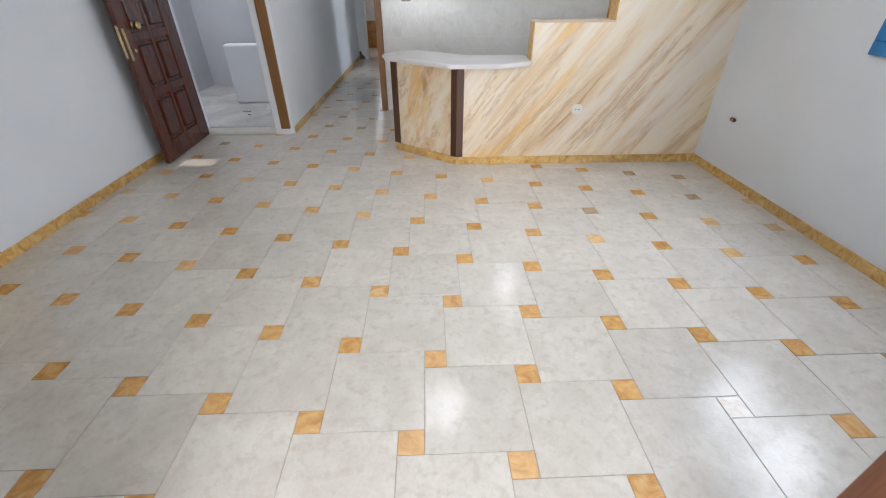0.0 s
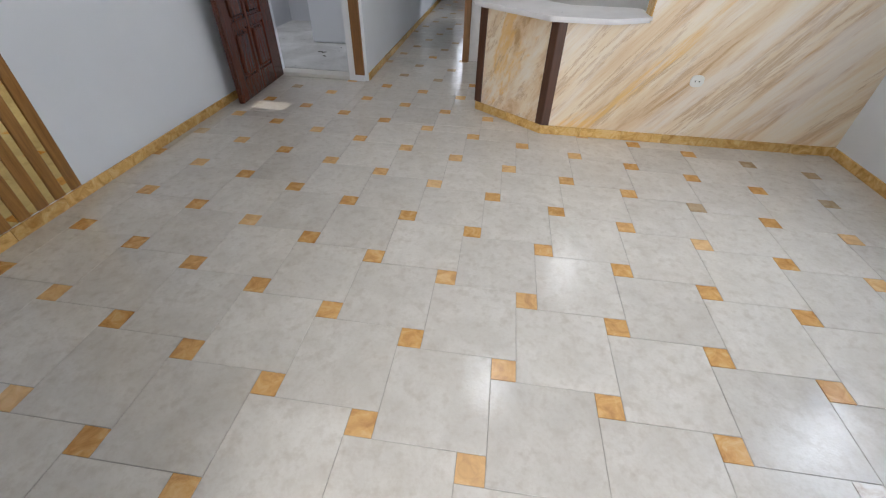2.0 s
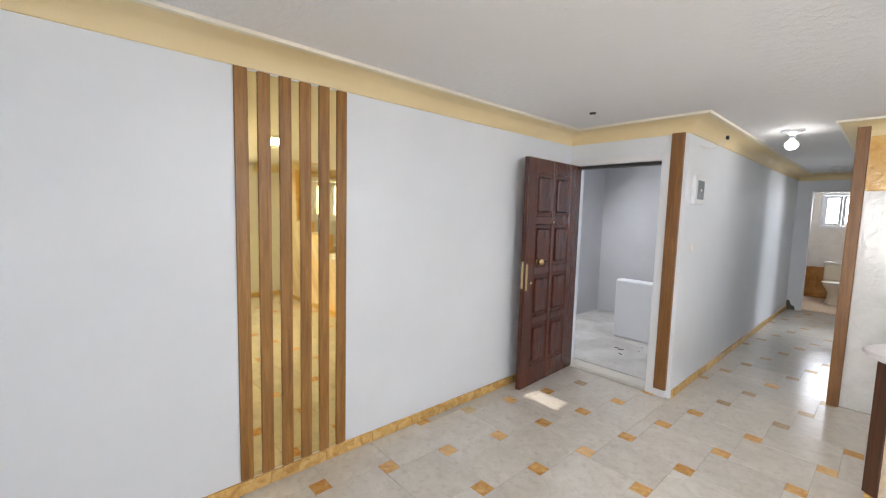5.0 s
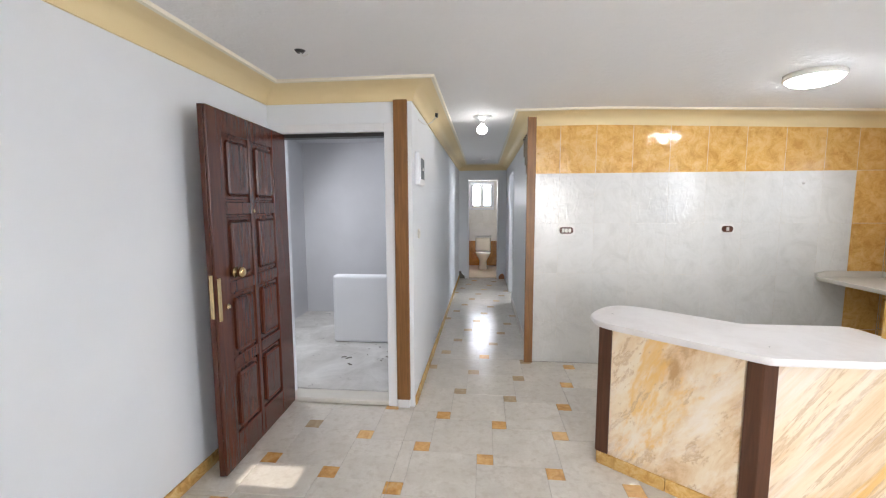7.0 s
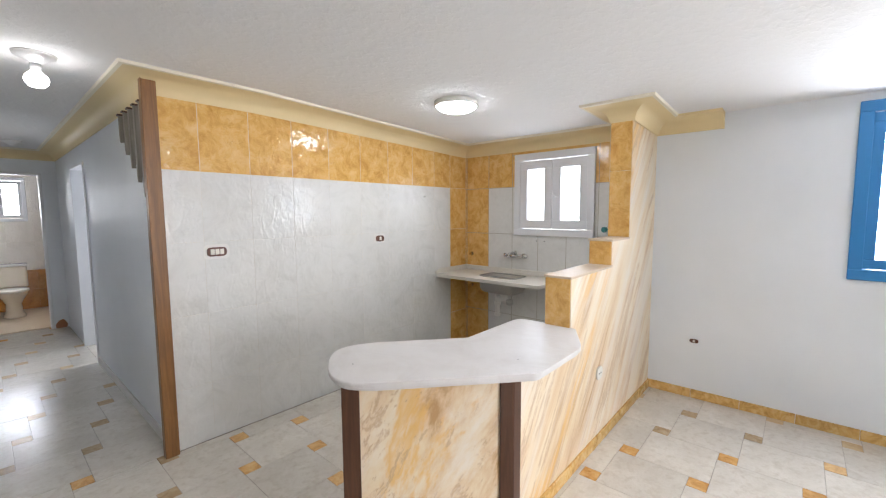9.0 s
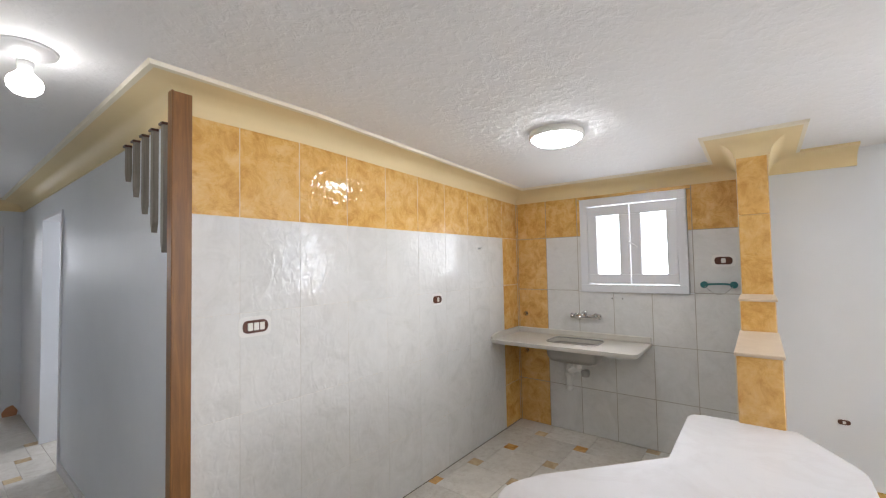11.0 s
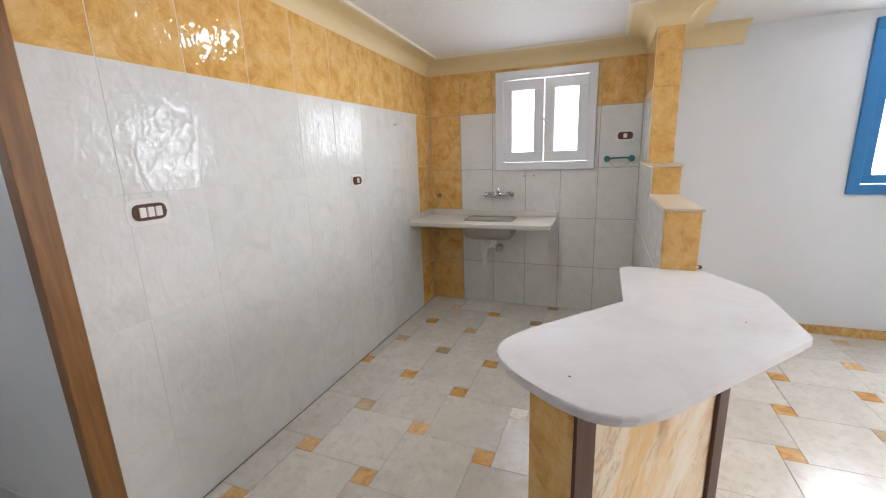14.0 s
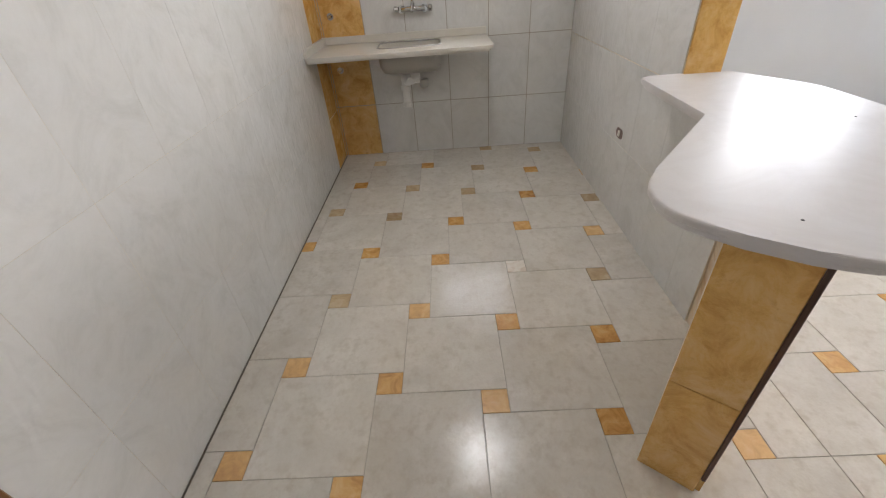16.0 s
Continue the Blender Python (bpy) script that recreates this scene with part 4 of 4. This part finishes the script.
part("wire_loop", tube(sag, 0.0022, 6), STEEL, rail, "thin wire loop hanging below the rail")

nub = thing("pipe_stub", "small plastic plug stub in the white tiles", "pipe", (2.36, KY - 0.009, 1.72))
part("stub", tube([(0, 0, 0), (0, -0.025, 0), (0.0, -0.03, 0.012)], 0.008, 8), PVC, nub)

for y in (5.071, 5.157):
    plug = thing("wall_plug", "small dark screw plug in the tiles under the window", "wall plug", (EX - 0.009, y, 1.251))
    part("plug", tube([(0, 0, 0), (-0.003, 0, 0)], 0.006, 8), DARK, plug)

# ---- stairwell parapet ----
par = thing("parapet", "low white plastered parapet on the stair landing", "parapet", (-1.75, 6.33, 0.05))
part("parapet_body", box(-0.34, 0.63, 0, 0.14, 0, 0.74, 0.03, segments=3), TRIM_WHITE, par)

# ---- bathroom ----
toilet = thing("toilet", "cream ceramic close-coupled toilet against the bathroom wall", "toilet", (-0.47, 12.02, 0.012))
part("pedestal", lathe([(0.13, 0.0), (0.135, 0.02), (0.10, 0.08), (0.09, 0.2), (0.13, 0.28), (0.17, 0.34), (0.18, 0.385)], 28, squash=(0.95, 1.3)), CERAMIC, toilet, smooth=True)
part("seat", lathe([(0.185, 0.386), (0.19, 0.395), (0.185, 0.42), (0.10, 0.428)], 28, squash=(0.98, 1.3)), CERAMIC_WHITE, toilet, "white closed seat", True)
tank = part("tank", box(-0.19, 0.19, 0.27, 0.47, 0.40, 0.74, 0.03, segments=3), CERAMIC, toilet)
part("lid", box(-0.20, 0.20, 0.26, 0.48, 0.74, 0.775, 0.012, segments=2), CERAMIC_WHITE, tank)
part("flush_button", lathe([(0.025, 0.0), (0.02, 0.012)], 12, at=(0, 0.37, 0.775)), CHROME, tank)
BATH = columns(-0.47, 0.32, -1.28, 0.48)
spray = thing("wall_valve", "small chrome valve on the bathroom wall", "valve", (0.10, 12.59, 1.02))
part("body", tube([(0, 0, 0), (0, -0.05, 0), (-0.06, -0.06, 0.01)], 0.014, 10), CHROME, spray)

# white linings of the two doorways in the hall
for name, bm in (
    ("trim_bath", box(-0.80, -0.77, 10.685, 10.835, 0, 2.10, 0.004)),
    ("trim_bedroom", box(-0.014, 0.135, 8.56, 8.59, 0, 2.09, 0.004)),
):
    if name == "trim_bath":
        box(-0.18, -0.15, 10.685, 10.835, 0, 2.10, 0.004, bm=bm)
        box(-0.77, -0.18, 10.685, 10.835, 2.07, 2.10, 0.004, bm=bm)
    else:
        box(-0.014, 0.22, 9.39, 9.42, 0, 2.09, 0.004, bm=bm)
        box(-0.014, 0.135, 8.59, 9.39, 2.06, 2.09, 0.004, bm=bm)
    tagged(finish(name, bm, TRIM_WHITE), "white painted door lining in the hall", "trim", kind="structure")

tagged(finish("trim_floor_joint", box(0.01, EX - 0.01, KY - 0.0155, KY - 0.0095, -0.003, 0.0006), GAP), "dark open joint between kitchen floor and wall", "joint", kind="structure")

patch = thing("plaster_chip", "chipped plaster with exposed reddish brick beside the bathroom doorway", "chipped plaster", (-0.075, 10.7, 0.0))
bm = prism(rounded([(-0.06, 0.0, 0.01), (0.05, 0.0, 0.01), (0.06, 0.05, 0.02), (0.02, 0.12, 0.02), (-0.03, 0.10, 0.02), (-0.065, 0.05, 0.02)], 3), 0, 0.006)
part("brick_face", bm, BRICK, patch).matrix_basis = Matrix.Rotation(radians(90), 4, "X")
patch = thing("plaster_chip", "chipped dark plaster low on the corner beside the bathroom doorway", "chipped plaster", (-0.90, 10.7, 0.0))
bm = prism(rounded([(-0.075, 0.0, 0.01), (0.05, 0.0, 0.01), (0.04, 0.06, 0.02), (-0.01, 0.09, 0.02), (-0.04, 0.17, 0.02), (-0.075, 0.16, 0.02)], 3), 0, 0.006)
part("plaster_face", bm, GAP, patch).matrix_basis = Matrix.Rotation(radians(90), 4, "X")

# crumbs of plaster and wood on the stair landing
rng = random.Random(5)
bm = bmesh.new()
for k in range(16):
    x, y = -1.45 + rng.gauss(0, 0.22), 5.95 + rng.gauss(0, 0.2)
    if not (-2.7 < x < -1.16 and 5.3 < y < 6.3):
        continue
    a, r, h = rng.uniform(0, 3.14), rng.uniform(0.004, 0.011), rng.uniform(0.003, 0.009)
    long = r * rng.uniform(1.0, 3.2)
    outline = [(x + long * math.cos(a) * u - r * math.sin(a) * w, y + long * math.sin(a) * u + r * math.cos(a) * w) for u, w in ((-1, -0.5), (0.6, -0.7), (1, 0.2), (-0.4, 0.8))]
    prism(outline, 0.0502, 0.05 + h, bm=bm)
tagged(finish("debris", bm, GAP), "small dark crumbs of plaster on the stair landing", "debris", kind="stuff")

# ---- tiles last ----
tile_sheet("wall_tiles_north", "-y", KY, columns(0.243, 0.326, 0.017, 2.79) + [(2.79, EX - 0.009)], ROWS_Z, kitchen_pick, "glossy white wall tiles under an ochre marbled band")
tile_sheet("wall_tiles_east", "-x", EX, columns(5.765, 0.3095, PN + 0.009, KY - 0.009), ROWS_E, east_pick, "glossy white wall tiles with ochre band and corner", (4.56, 5.42, 1.305, 2.155))
low = columns(1.42, 0.325, 0.90, EX - 0.009)
tile_sheet("wall_tiles_partition", "+y", PN, low, [(0.0, 0.42), (0.42, 0.853)], lambda u, z: TILE_WHITE, "glossy white tiles on the half wall's kitchen side")
tile_sheet("wall_tiles_steps", "+y", PN, [(1.42, 1.745), (1.745, 2.07)], [(0.856, 1.172)], lambda u, z: TILE_WHITE, "glossy white tiles on the half wall's step")
tile_sheet("wall_tiles_column", "+y", PN, [(2.07, COLX), (COLX, 2.75), (2.75, EX - 0.009)], [(0.856, 1.346)], lambda u, z: TILE_WHITE, "glossy white tiles on the column's kitchen side")
tile_sheet("wall_tiles_column_top", "+y", PN, [(COLX, 2.75), (2.75, EX - 0.009)], [(1.365, 1.845), (1.845, 2.285)], lambda u, z: TILE_OCHRE if z > 1.845 else TILE_WHITE, "white and ochre tiles on the column's kitchen side")
tile_sheet("wall_tiles_bath", "-y", 12.6, BATH, [(0.012, 0.33), (0.33, 0.65), (0.65, 1.12), (1.12, 1.6), (1.6, 2.08), (2.08, H)], lambda u, z: TILE_BROWN if z < 0.65 or (u > -0.12 and 1.9 < z < 2.2) else TILE_BEIGE, "beige bathroom tiles over a brown dado", (-0.82, -0.20, 1.45, 2.15))
tile_sheet("wall_tiles_bath_east", "-x", 0.5, columns(12.6, 0.32, 10.82, 12.59), [(0.012, 0.33), (0.33, 0.65), (0.65, 1.12), (1.12, 1.6), (1.6, 2.08), (2.08, H)], lambda u, z: TILE_BROWN if z < 0.65 else TILE_BEIGE, "beige bathroom tiles over a brown dado")
tile_sheet("wall_tiles_bath_west", "+x", -1.3, columns(12.6, 0.32, 10.82, 12.59), [(0.012, 0.33), (0.33, 0.65), (0.65, 1.12), (1.12, 1.6), (1.6, 2.08), (2.08, H)], lambda u, z: TILE_BROWN if z < 0.65 else TILE_BEIGE, "beige bathroom tiles over a brown dado")
lay_floor()
